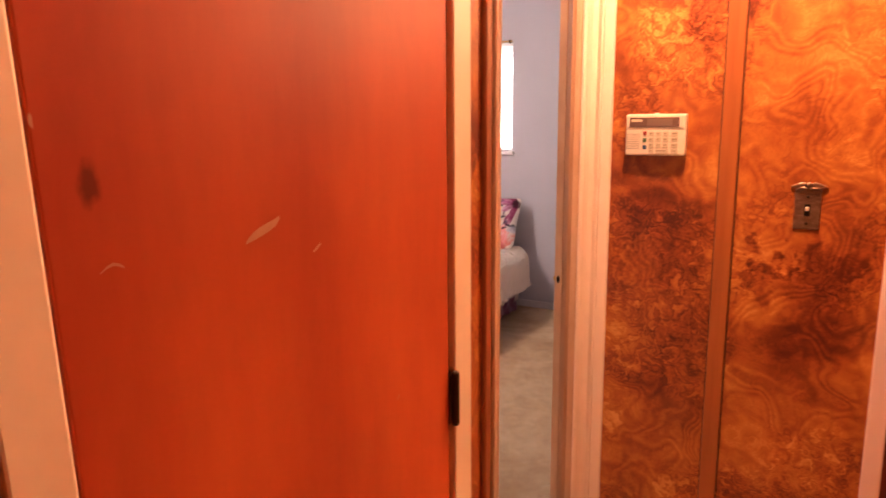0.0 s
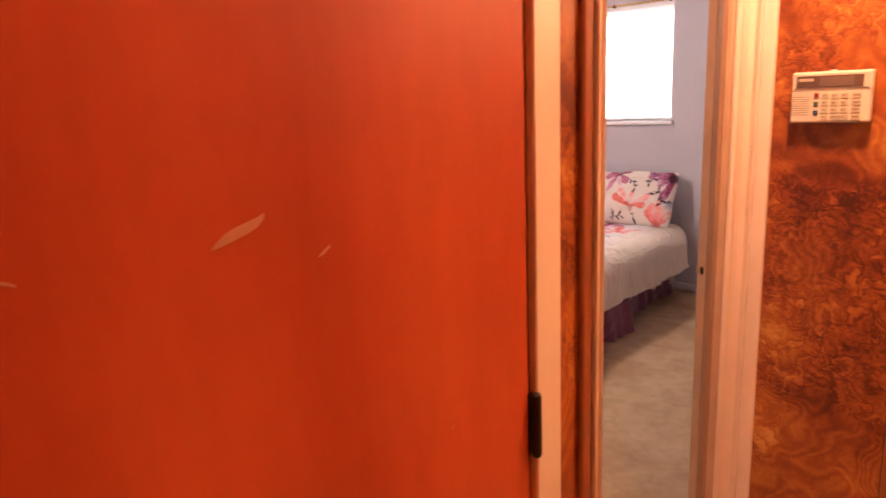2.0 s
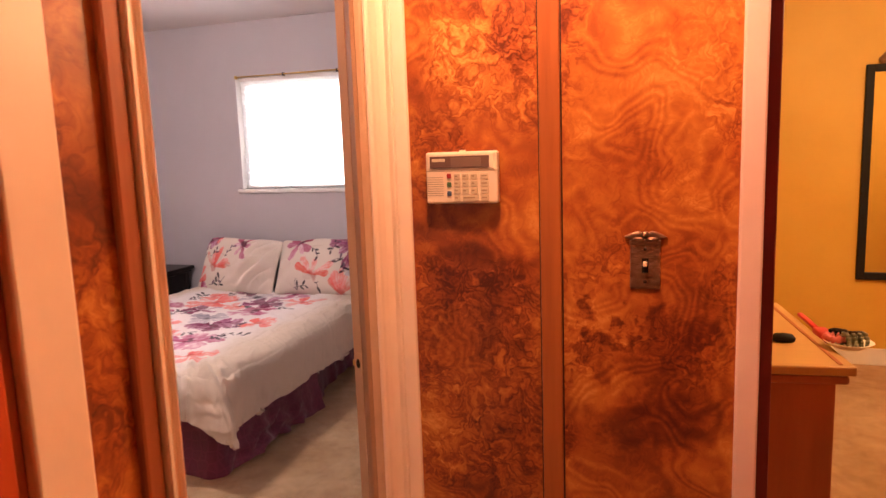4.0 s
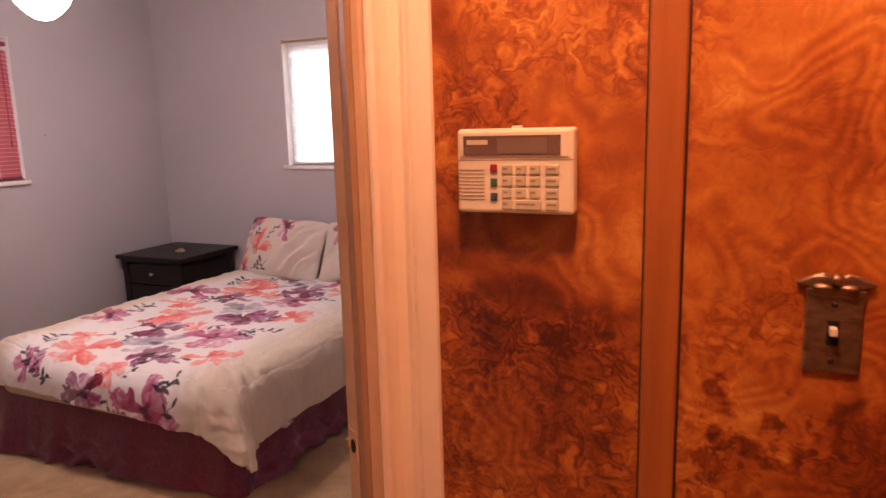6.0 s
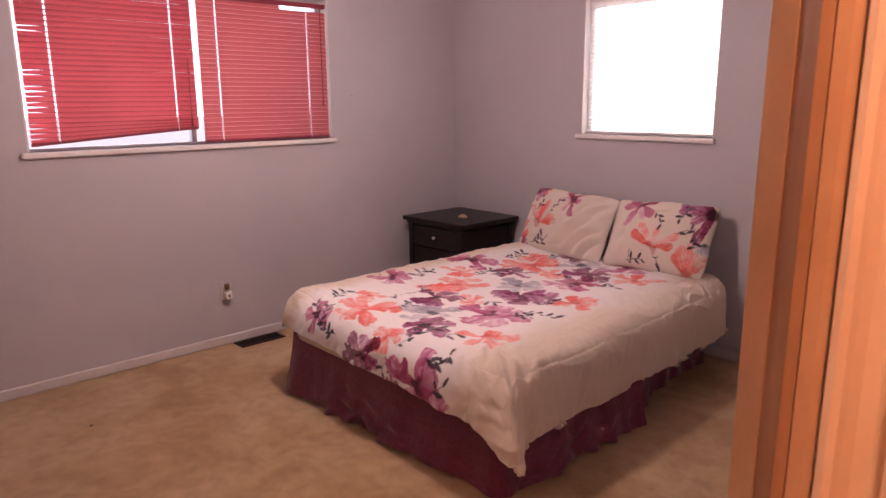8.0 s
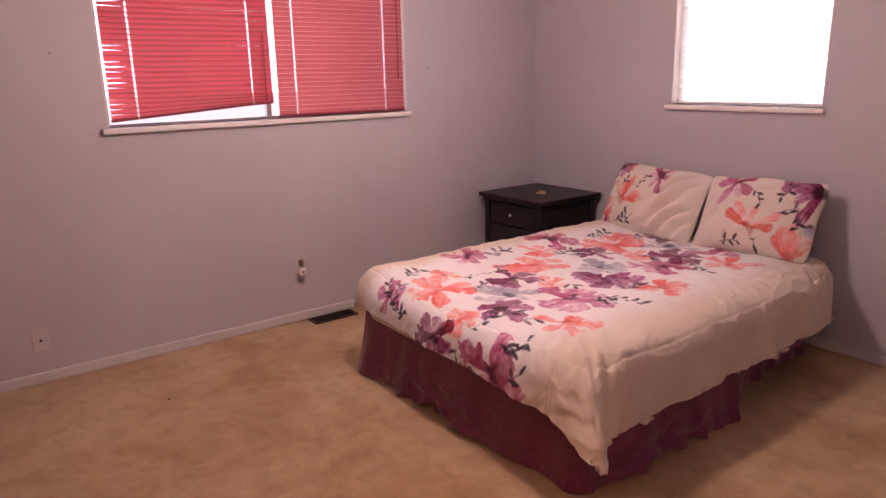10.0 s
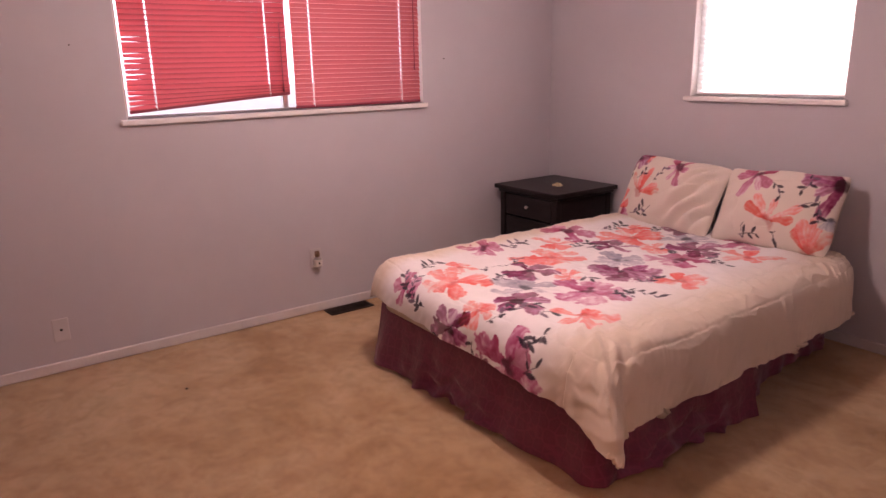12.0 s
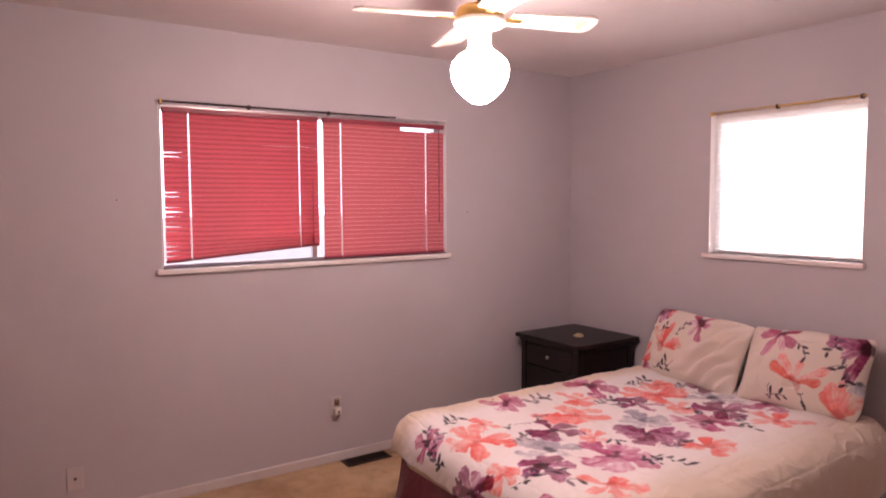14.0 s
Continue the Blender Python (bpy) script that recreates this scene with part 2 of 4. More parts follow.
M_KEYDARK = mat("key_marking", (0.30, 0.22, 0.14), 0.6)
M_SMOKE = mat("smoked_window", (0.15, 0.085, 0.065), 0.12)
M_SMOKE2 = mat("display_glass", (0.20, 0.13, 0.095), 0.1)
M_RED = mat("red_key", (0.30, 0.02, 0.015), 0.5)
M_GREEN = mat("green_key", (0.06, 0.13, 0.05), 0.5)
M_BLUE = mat("blue_key", (0.04, 0.07, 0.13), 0.5)
M_PEWTER = mottled("hammered_pewter", (0.20, 0.12, 0.08), (0.36, 0.24, 0.16), 90.0, 0.36, 190.0, 0.9, metal=0.85, stretch=(0.5, 1, 1.2))
M_ESPRESSO = mottled("espresso_wood", (0.009, 0.005, 0.006), (0.016, 0.010, 0.010), 5.0, 0.38, 90.0, 0.08, 5.0, (1, 6, 6))
M_ESPRESSO.node_tree.nodes["Principled BSDF"].inputs["Specular IOR Level"].default_value = 0.3
M_ALU = mat("aluminium", (0.62, 0.60, 0.58), 0.35, 0.9)
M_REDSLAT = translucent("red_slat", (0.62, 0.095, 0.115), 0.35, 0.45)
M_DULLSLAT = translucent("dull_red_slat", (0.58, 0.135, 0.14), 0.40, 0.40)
# paler edge strip: light caught along each slat's rim, put into the colour
M_REDEDGE = translucent("lit_slat_edge", (0.80, 0.34, 0.34), 0.45, 0.4)
# darker edge strip: shade between the slats, put into the colour
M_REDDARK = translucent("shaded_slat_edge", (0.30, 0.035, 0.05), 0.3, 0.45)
M_REDRAIL = mat("red_rail", (0.26, 0.03, 0.05), 0.45)
M_WHITESLAT = translucent("white_slat", (0.85, 0.84, 0.83), 0.55, 0.5)
M_CORD = translucent("white_cord", (0.85, 0.83, 0.82), 0.5, 0.7)
M_SHEET = mottled("sheet_cloth", (0.58, 0.47, 0.38), (0.63, 0.52, 0.43), 6.0, 0.9, 300.0, 0.2)
M_PRINT = printed("floral_print")
M_DAMASK = damask_material()
M_FANWHITE = mottled("fan_white", (0.78, 0.74, 0.66), (0.82, 0.78, 0.70), 8.0, 0.4)
M_DRESSER = mottled("dresser_wood", (0.30, 0.075, 0.022), (0.37, 0.10, 0.03), 4.0, 0.4, 80.0, 0.08, 6.0, (5, 5, 0.6))
M_TOP = mottled("dresser_top", (0.46, 0.26, 0.085), (0.52, 0.30, 0.105), 4.0, 0.3, 80.0, 0.05, 6.0, (1, 5, 5))
M_MIRROR = mat("mirror", (0.85, 0.85, 0.85), 0.02, 1.0)
M_BLACK = mat("black_frame", (0.010, 0.008, 0.008), 0.6, spec=0.2)
M_REDPLASTIC = mat("red_plastic", (0.48, 0.02, 0.025), 0.35)
M_PLUG = mat("plug_plastic", (0.74, 0.70, 0.64), 0.5)
M_GLASS = mat("glass", (1, 1, 1), 0.0)
M_GLASS.node_tree.nodes["Principled BSDF"].inputs["Transmission Weight"].default_value = 1.0
M_GLASS.node_tree.nodes["Principled BSDF"].inputs["IOR"].default_value = 1.45
M_GLOBE = mat("lit_globe", (0.9, 0.85, 0.8), 0.3)
M_GLOBE.node_tree.nodes["Principled BSDF"].inputs["Emission Color"].default_value = (1.0, 0.83, 0.70, 1)
M_GLOBE.node_tree.nodes["Principled BSDF"].inputs["Emission Strength"].default_value = 60.0


# ---------- mesh helpers ----------
def bm_box(lo, hi, bevel=0.0, seg=2, bm=None):
    bm = bm or bmesh.new()
    made = bmesh.ops.create_cube(bm, size=1.0)["verts"]
    for v in made:
        v.co = Vector([(a + b) / 2 + c * (b - a) for a, b, c in zip(lo, hi, v.co)])
    if bevel:
        edges = list({e for v in made for e in v.link_edges})
        bmesh.ops.bevel(bm, geom=edges, offset=bevel, segments=seg, profile=0.5, affect="EDGES")
    return bm


def bm_lathe(profile, n=32, bm=None, at=(0, 0, 0)):
    """A body of revolution about z from (radius, height) pairs."""
    bm = bm or bmesh.new()
    rings = []
    for r, z in profile:
        if r < 1e-5:
            rings.append([bm.verts.new((at[0], at[1], at[2] + z))])
        else:
            rings.append([bm.verts.new((at[0] + r * math.cos(i * math.tau / n), at[1] + r * math.sin(i * math.tau / n), at[2] + z)) for i in range(n)])
    for a, b in zip(rings, rings[1:]):
        for i in range(n):
            j = (i + 1) % n
            vs = [a[i % len(a)], a[j % len(a)], b[j % len(b)], b[i % len(b)]]
            vs = list(dict.fromkeys(vs))
            if len(vs) > 2:
                bm.faces.new(vs)
    return bm


def bm_prism(outline, depth, axis="z", bm=None):
    """A straight prism: the outline's pairs span the two other axes in order, depth is a pair along the axis."""
    bm = bm or bmesh.new()
    k = "xyz".index(axis)
    ends = []
    for d in depth:
        ring = []
        for a, b in outline:
            co = [a, b]
            co.insert(k, d)
            ring.append(bm.verts.new(co))
        ends.append(ring)
    n = len(outline)
    for i in range(n):
        bm.faces.new((ends[0][i], ends[0][(i + 1) % n], ends[1][(i + 1) % n], ends[1][i]))
    bm.faces.new(ends[0][::-1])
    bm.faces.new(ends[1])
    bmesh.ops.recalc_face_normals(bm, faces=bm.faces)
    return bm


def mesh(name, bm, material, smooth=False):
    bmesh.ops.recalc_face_normals(bm, faces=bm.faces)
    me = bpy.data.meshes.new(name)
    bm.to_mesh(me)
    bm.free()
    me.materials.append(material)
    if smooth:
        me.shade_smooth()
    return me


def part(name, bm, material, parent, label="", smooth=False, m=None):
    ob = new(name, mesh(name, bm, material, smooth))
    ob.parent = parent
    if m is not None:
        ob.matrix_local = m
    return tagged(ob, label)


def shared(name, me, parent, m):
    ob = new(name, me)
    ob.parent = parent
    ob.matrix_local = m
    return ob


def solid(name, bm, material, label, kind="structure", m=None, smooth=False, category="", group=""):
    ob = new(name, mesh(name, bm, material, smooth))
    if m is not None:
        ob.matrix_world = m
    return tagged(ob, label, category or name.split("_")[0], group, kind)


def thing(name, label, category, m=None, group="", kind=""):
    ob = new(name)
    if m is not None:
        ob.matrix_world = m
    return tagged(ob, label, category, group, kind)


# ---------- the shell ----------
CEIL = 2.44
WX, NY, SY = -4.18, 5.74, 0.95           # bedroom: west, north, south faces
HALL = pose(-0.434, 2.62, 0, 0, 0, 1.9)   # hall's west wall: local x out into the hall, local y along it, 0 at the corner
RW = (2.885, 4.634, 1.205, 2.055)         # west window: y, y, z, z
NW = (-3.02, -2.15, 1.225, 2.05)          # north window: x, x, z, z


def holed_wall(axis, face, back, span, hole):
    """A wall slab with one rectangular opening, in four blocks."""
    a, b, c, d = hole
    bm = bmesh.new()
    for u0, u1, z0, z1 in ((span[0], a, 0, CEIL), (b, span[1], 0, CEIL), (a, b, 0, c), (a, b, d, CEIL)):
        f0, f1 = sorted((face, back))
        lo, hi = ((f0, u0, z0), (f1, u1, z1)) if axis == "x" else ((u0, f0, z0), (u1, f1, z1))
        bm_box(lo, hi, bm=bm)
    return bm


def slabs(z0, z1):
    """One sheet under or over the three rooms."""
    bm = bmesh.new()
    for x0, x1, y0, y1 in ((-4.38, -0.50, 0.75, 5.94), (-0.50, 1.2, -2.2, 2.755), (-0.50, 3.35, 2.755, 6.35)):
        bm_box((x0, y0, z0), (x1, y1, z1), bm=bm)
    return bm


solid("floor", slabs(-0.12, 0.0), M_CARPET, "worn tan cut-pile carpet with faint stains")
solid("ceiling", slabs(CEIL, CEIL + 0.12), M_CEIL, "off-white lightly textured plaster ceiling")
solid("wall_west", holed_wall("x", WX, WX - 0.2, (SY - 0.2, NY + 0.2), RW), M_WALL, "pale mauve-grey painted bedroom wall with a wide window", category="wall")
solid("wall_north", holed_wall("y", NY, NY + 0.2, (WX, -0.50), NW), M_WALL, "pale mauve-grey painted bedroom wall behind the bed", category="wall")
solid("wall_south", bm_box((WX, SY - 0.2, 0), (-0.495, SY, CEIL)), M_WALL, "pale mauve-grey painted bedroom wall", category="wall")
solid("wall_east", bm_box((-0.612, 2.66, 0), (-0.50, NY, CEIL)), M_WALL, "pale mauve-grey painted bedroom wall beside the doorway", category="wall")
# the hall's west wall: plaster core towards the bedroom, panelling towards the hall
bm = bmesh.new()
bm_box((-0.134, -4.6, 0), (-0.045, -1.575, CEIL), bm=bm)
bm_box((-0.134, -0.948, 0), (-0.045, -0.805, CEIL), bm=bm)
bm_box((-0.134, -0.805, 2.06), (-0.045, -0.035, CEIL), bm=bm)
bm_box((-0.134, -1.575, 2.04), (-0.045, -0.948, CEIL), bm=bm)
bm_box((-0.134, -0.035, 2.10), (-0.045, 0.03, CEIL), bm=bm)
solid("wall_core", bm, M_WALL, "pale mauve-grey plaster side of the hall wall", m=HALL, category="wall")
bm = bmesh.new()
bm_box((-0.045, -4.6, 0), (-0.010, -1.575, CEIL), bm=bm)
bm_box((-0.045, -0.948, 0), (-0.010, -0.805, CEIL), bm=bm)
bm_box((-0.045, -0.805, 2.06), (-0.010, -0.035, CEIL), bm=bm)
bm_box((-0.045, -1.575, 2.04), (-0.010, -0.948, CEIL), bm=bm)
bm_box((-0.045, -0.035, 2.10), (-0.020, 0.03, CEIL), bm=bm)
solid("wall_hall_west", bm, M_BURL_EVEN, "orange-brown burl wood panelling beside the closet door", m=HALL, category="wall")
bm = bmesh.new()
AX0, AX1, AY = -0.466, 0.175, 2.655
bm_box((AX0, AY, 0), (AX1, AY + 0.1, CEIL), bm=bm)
bm_box((AX1, AY, 2.06), (1.0, AY + 0.1, CEIL), bm=bm)
bm_box((1.0, AY, 0), (1.6, AY + 0.1, CEIL), bm=bm)
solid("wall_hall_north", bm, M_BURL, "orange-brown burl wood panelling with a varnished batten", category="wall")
solid("wall_hall_east", bm_box((1.05, -2.2, 0), (1.2, AY, CEIL)), M_BURL_EVEN, "orange-brown burl wood panelling of the hall", category="wall")
solid("wall_hall_south", bm_box((-0.5, -2.2, 0), (1.05, -2.05, CEIL)), M_BURL_EVEN, "orange-brown burl wood panelling closing the hall", category="wall")
solid("wall_yellow_north", bm_box((-0.5, 6.2, 0), (3.2, 6.35, CEIL)), M_YELLOW, "mustard-yellow painted wall of the next room", category="wall")
solid("wall_yellow_east", bm_box((3.2, AY, 0), (3.35, 6.35, CEIL)), M_YELLOW, "mustard-yellow painted wall of the next room", category="wall")
solid("wall_yellow_west", bm_box((-0.50, AY + 0.1, 0), (-0.42, 6.2, CEIL)), M_YELLOW, "mustard-yellow painted wall of the next room", category="wall")
solid("wall_yellow_south", bm_box((1.6, AY, 0), (3.2, AY + 0.1, CEIL)), M_YELLOW, "mustard-yellow painted wall of the next room", category="wall")

M_YARD = mottled("pale_gravel", (0.42, 0.40, 0.36), (0.52, 0.49, 0.45), 3.0, 0.9, 60.0, 0.4)
solid("ground", bm_box((-260, -200, -0.60), (200, 260, -0.45)), M_YARD, "pale gravel yard outside the windows")
# added sheet that glows white, so the gaps in the blinds look bright
M_BACKGLOW = mat("white_backdrop_glow", (0.9, 0.9, 0.9), 1.0)
M_BACKGLOW.node_tree.nodes["Principled BSDF"].inputs["Emission Color"].default_value = (0.93, 0.95, 1.0, 1)
M_BACKGLOW.node_tree.nodes["Principled BSDF"].inputs["Emission Strength"].default_value = 1.2
solid("backdrop", bm_box((-90.5, -80, -0.45), (-90, 90, 34)), M_BACKGLOW, "added glowing white backdrop sheet beyond the yard")
# baseboards
bb = lambda lo, hi: bm_box(lo, hi, 0.006)
M_BASE = mottled("baseboard_paint", (0.60, 0.555, 0.55), (0.67, 0.62, 0.615), 5.0, 0.5)
solid("baseboard", bb((WX, SY, 0), (WX + 0.014, NY, 0.055)), M_BASE, "low white painted baseboard along the bedroom wall", category="baseboard")
solid("baseboard", bb((WX + 0.014, NY - 0.014, 0), (-0.612, NY, 0.055)), M_BASE, "low white painted baseboard behind the bed", category="baseboard")
solid("baseboard", bb((-0.4, 6.184, 0), (3.2, 6.2, 0.11)), M_WHITE, "white painted baseboard of the yellow room", category="baseboard")


LEAN = math.tan(radians(1.9))   # the closet's old frame is out of plumb on its latch side


def leaning(lo, hi, bevel):
    bm = bm_box(lo, hi, bevel)
    for v in bm.verts:
        v.co.y -= LEAN * (v.co.z - 1.40)
    return bm


# door casings: moulded section with a raised back edge and a rounded inner bead
def casing(u0, u1, proud=0.016, height=2.10, flip=False, base=-0.010):
    w = u1 - u0
    prof = [(0, 0), (0, 0.40), (0.03, 0.72), (0.08, 0.92), (0.14, 1.0), (0.20, 0.95), (0.25, 0.78), (0.30, 0.66), (0.45, 0.62), (0.60, 0.68), (0.66, 0.86), (0.72, 1.06), (0.80, 1.12), (0.93, 1.12), (0.985, 1.0), (1, 0.8), (1, 0)]
    pts = [((u1 - p * w) if flip else (u0 + p * w), q) for p, q in prof]
    return bm_prism([(base + q * proud, u) for u, q in pts], (0, height), "z")


# strike side: the casing turns into the hall's corner at a slant
SECTION = [(-0.5385, 2.612), (-0.5385, 2.608), (-0.5365, 2.6025), (-0.5315, 2.6025), (-0.527, 2.609), (-0.526, 2.622), (-0.522, 2.637), (-0.513, 2.650), (-0.504, 2.652), (-0.503, 2.646),
           (-0.501, 2.6385), (-0.497, 2.639), (-0.495, 2.6465), (-0.4935, 2.6465), (-0.492, 2.643), (-0.472, 2.6465), (-0.4675, 2.648), (-0.466, 2.652), (-0.466, 2.66), (-0.5385, 2.66)]
solid("door_casing", bm_prism(SECTION, (0, 2.10), "z"), M_CREAM, "cream painted moulded casing of the bedroom doorway", category="trim")
solid("door_casing", casing(-0.813, -0.787, 0.013, flip=True), M_CREAM, "cream painted moulded casing of the bedroom doorway", m=HALL, category="trim")
solid("back_band", bm_box((-0.011, -0.8385, 0), (-0.001, -0.8135, 2.06), 0.004), M_BACKBAND, "dark brown band behind the cream casing", m=HALL, category="trim")
solid("door_casing", bm_box((-0.010, -0.956, 0), (0.003, -0.900, 2.04), 0.003), M_CREAM, "flat cream painted casing of the closet door", m=HALL, category="trim")
solid("door_casing", leaning((-0.010, -1.597, 0), (0.003, -1.5495, 2.04), 0.003), M_CREAM, "flat cream painted casing of the closet door", m=HALL, category="trim")
solid("door_casing", bm_box((-0.012, -0.85, 2.055), (0.002, -0.002, 2.115), 0.004), M_CREAM, "cream painted head casing over the bedroom doorway", m=HALL, category="trim")
solid("door_casing", bm_box((-0.012, -1.625, 2.035), (0.001, -0.884, 2.10), 0.004), M_CREAM, "cream painted head casing over the closet door", m=HALL, category="trim")

solid("closet_back", bm_box((-0.134, -1.575, 0), (-0.048, -0.948, 2.04)), M_DARK, "dark closet interior behind the closed door", m=HALL, category="closet")
# jambs of the bedroom doorway, with their stops
jamb = thing("door_jamb", "cream painted door jamb with a brass strike plate", "jamb", kind="structure")
part("jamb_board", bm_prism([(-0.612, 2.634), (-0.6105, 2.6315), (-0.586, 2.618), (-0.586, 2.66), (-0.612, 2.66)], (0, 2.06), "z"), M_JAMB, jamb, "tan jamb board")
# shaded flank of the stop, drawn as a strip of darker colour
part("rebate_strip", bm_prism([(-0.586, 2.620), (-0.577, 2.612), (-0.566, 2.604), (-0.5575, 2.605), (-0.5575, 2.66), (-0.586, 2.66)], (0, 2.05), "z"), M_SHADEREBATE, jamb, "brown rebate strip coloured darker for shade")
part("jamb_edge", bm_prism([(-0.557, 2.606), (-0.556, 2.604), (-0.546, 2.6045), (-0.5395, 2.608), (-0.5387, 2.66), (-0.557, 2.66)], (0, 2.06), "z"), M_JAMB, jamb, "tan jamb edge")
STRIKE = pose(-0.597, 2.6236, 1.008, 0, 0, -28.5)   # on the board's face, local x along it, local y into the wood
bm = bm_box((-0.012, -0.0012, -0.024), (0.011, 0.001, 0.024), 0.0006, 1)
bm_box((-0.017, -0.003, -0.007), (-0.010, 0.001, 0.007), 0.001, 1, bm)
plate = part("strike_plate", bm, M_JAMB, jamb, "painted strike plate with a bare brass lip", m=STRIKE)
part("lip", bm_box((-0.0178, -0.0036, -0.006), (-0.010, -0.0012, 0.006), 0.001, 1), M_BRASS, plate, "bare brass lip")
part("latch_hole", bm_lathe([(0, 0.0006), (0.009, 0.0006), (0.009, 0)], 16), M_HOLE, plate, "dark latch hole", False, pose(0.001, -0.0012, 0, 90) @ Matrix.Diagonal((0.75, 1.2, 1, 1)))
jamb2 = thing("door_jamb", "cream painted hinge-side door jamb", "jamb", HALL, kind="structure")
part("jamb_board", bm_box((-0.136, -0.805, 0), (-0.012, -0.788, 2.06), 0.002), M_CREAM, jamb2)
part("door_stop", bm_box((-0.100, -0.788, 0), (-0.066, -0.776, 2.05), 0.003), M_CREAM, jamb2)
part("head_board", bm_box((-0.136, -0.788, 2.043), (-0.012, -0.052, 2.06), 0.002), M_CREAM, jamb2)

# white casing and maroon stop of the yellow room's doorway
solid("door_casing", bm_box((AX1, AY - 0.018, 0), (AX1 + 0.040, AY + 0.02, 2.1), 0.004), M_PINK, "white painted casing of the yellow room's doorway", category="trim")
solid("door_stop", bm_box((AX1 + 0.002, AY + 0.022, 0), (AX1 + 0.066, AY + 0.11, 2.1), 0.003), M_MAROON, "maroon painted jamb of the yellow room's doorway", category="trim")
# batten between the burl panels, with dark grooves beside it
batten = thing("panel_batten", "varnished wooden batten covering a panel joint", "trim", kind="structure")
part("batten", bm_box((-0.192, AY - 0.008, 0), (-0.150, AY - 0.0005, CEIL - 0.01), 0.003), M_STRIP, batten)
part("groove", bm_box((-0.1945, AY - 0.002, 0), (-0.192, AY + 0.0005, CEIL - 0.01)), M_DARK, batten, "dark panel groove")
part("groove", bm_box((-0.150, AY - 0.002, 0), (-0.1475, AY + 0.0005, CEIL - 0.01)), M_DARK, batten, "dark panel groove")
solid("corner_groove", bm_box((-0.0105, -0.900, 0), (-0.0075, -0.8955, 2.1)), M_DARK, "dark shadow groove beside the casing", m=HALL, category="trim")

# ---------- hall things ----------
# strip in dark brown for the shade on the jamb in the hinge gap
solid("hinge_jamb", bm_box((-0.045, -0.969, 0), (-0.008, -0.9565, 2.04)), M_BACKBAND, "jamb edge beside the closet door's hinges, browned for shade", m=HALL, category="trim")
closet = thing("door_1", "closed orange-brown varnished flush closet door with scuffs", "door", HALL, kind="structure")
leaf = bm_box((-0.040, -1.5455, 0.012), (-0.001, -0.969, 2.03), 0.002)
for v in leaf.verts:
    if v.co.y < -1.4:
        v.co.y -= LEAN * (v.co.z - 1.40)
part("leaf", leaf, M_DOOR, closet)
for z in (0.22, 1.045, 1.80):
    bm = bm_lathe([(0, -0.042), (0.0045, -0.042), (0.0062, -0.038), (0.0062, 0.038), (0.0045, 0.042), (0, 0.042)], 14)
    hinge = part("hinge", bm, M_BRONZE, closet, "dark bronze butt hinge", True, pose(0.006, -0.9615, z))
    part("hinge_leaf", bm_box((-0.010, -0.016, -0.04), (-0.0075, -0.002, 0.04)), M_BRONZE, hinge)


def scuff(points, width):
    """A thin tapering patch on the door's face."""
    bm = bmesh.new()
    left, right = [], []
    for i, (v, z) in enumerate(points):
        w = width * math.sin(math.pi * (i + 0.35) / (len(points) + 0.2)) ** 0.8
        left.append(bm.verts.new((-0.0005, v, z + w)))
        right.append(bm.verts.new((-0.0005, v, z - w)))
    for i in range(len(points) - 1):
        bm.faces.new((left[i], right[i], right[i + 1], left[i + 1]))
    return bm


M_SCUFF = mottled("bare_scuff", (0.46, 0.19, 0.085), (0.52, 0.24, 0.12), 40.0, 0.5)
part("scuff", scuff([(-1.3620, 1.342), (-1.3560, 1.345), (-1.3500, 1.3475), (-1.3420, 1.350), (-1.3310, 1.353), (-1.3220, 1.356), (-1.3160, 1.360)], 0.0046), M_SCUFF, closet, "pale bare scuff")
part("scuff", scuff([(-1.2680, 1.318), (-1.2620, 1.321), (-1.2550, 1.325)], 0.0018), M_SCUFF, closet, "pale bare scuff")
part("scuff", scuff([(-1.5075, 1.343), (-1.5015, 1.3465), (-1.4965, 1.348), (-1.4915, 1.3465), (-1.4875, 1.344)], 0.0013), M_SCUFF, closet, "pale bare scuff")
part("scuff", scuff([(-1.112, 1.099), (-1.110, 1.101), (-1.108, 1.103)], 0.0014), M_SCUFF, closet, "pale bare scuff")
part("scuff", scuff([(-1.5470, 1.452), (-1.5455, 1.452), (-1.5440, 1.450)], 0.005), M_SCUFF, closet, "chipped paint")

# alarm keypad on the panelling
KX, KZ, KW, KH = -0.423, 1.360, 0.151, 0.105
keypad = thing("alarm_keypad", "ivory plastic alarm keypad with a smoked display window", "keypad", pose(KX, AY, KZ))
part("back_box", bm_box((0.004, -0.006, 0.004), (KW - 0.004, 0.0, KH - 0.004), 0.002), M_IVORY, keypad)
part("front_cover", bm_box((0, -0.027, 0), (KW, -0.005, KH), 0.005, 3), M_IVORY, keypad)
part("window_bezel", bm_box((0.006, -0.0285, 0.070), (KW - 0.006, -0.026, 0.101), 0.001), M_IVORY, keypad)
part("display_window", bm_box((0.010, -0.0295, 0.0725), (0.135, -0.028, 0.0965), 0.0006), M_SMOKE, keypad, "dark smoked display window")
part("display", bm_box((0.055, -0.0299, 0.0745), (0.118, -0.0294, 0.0935), 0.0002, 1), M_SMOKE2, keypad, "brownish display glass")
part("badge", bm_box((0.015, -0.0302, 0.0855), (0.043, -0.0294, 0.0915), 0.0003, 1), M_KEY, keypad, "pale badge with plain lettering")
part("seam", bm_box((0.001, -0.0274, 0.066), (KW - 0.001, -0.0268, 0.0672)), M_KEYDARK, keypad)
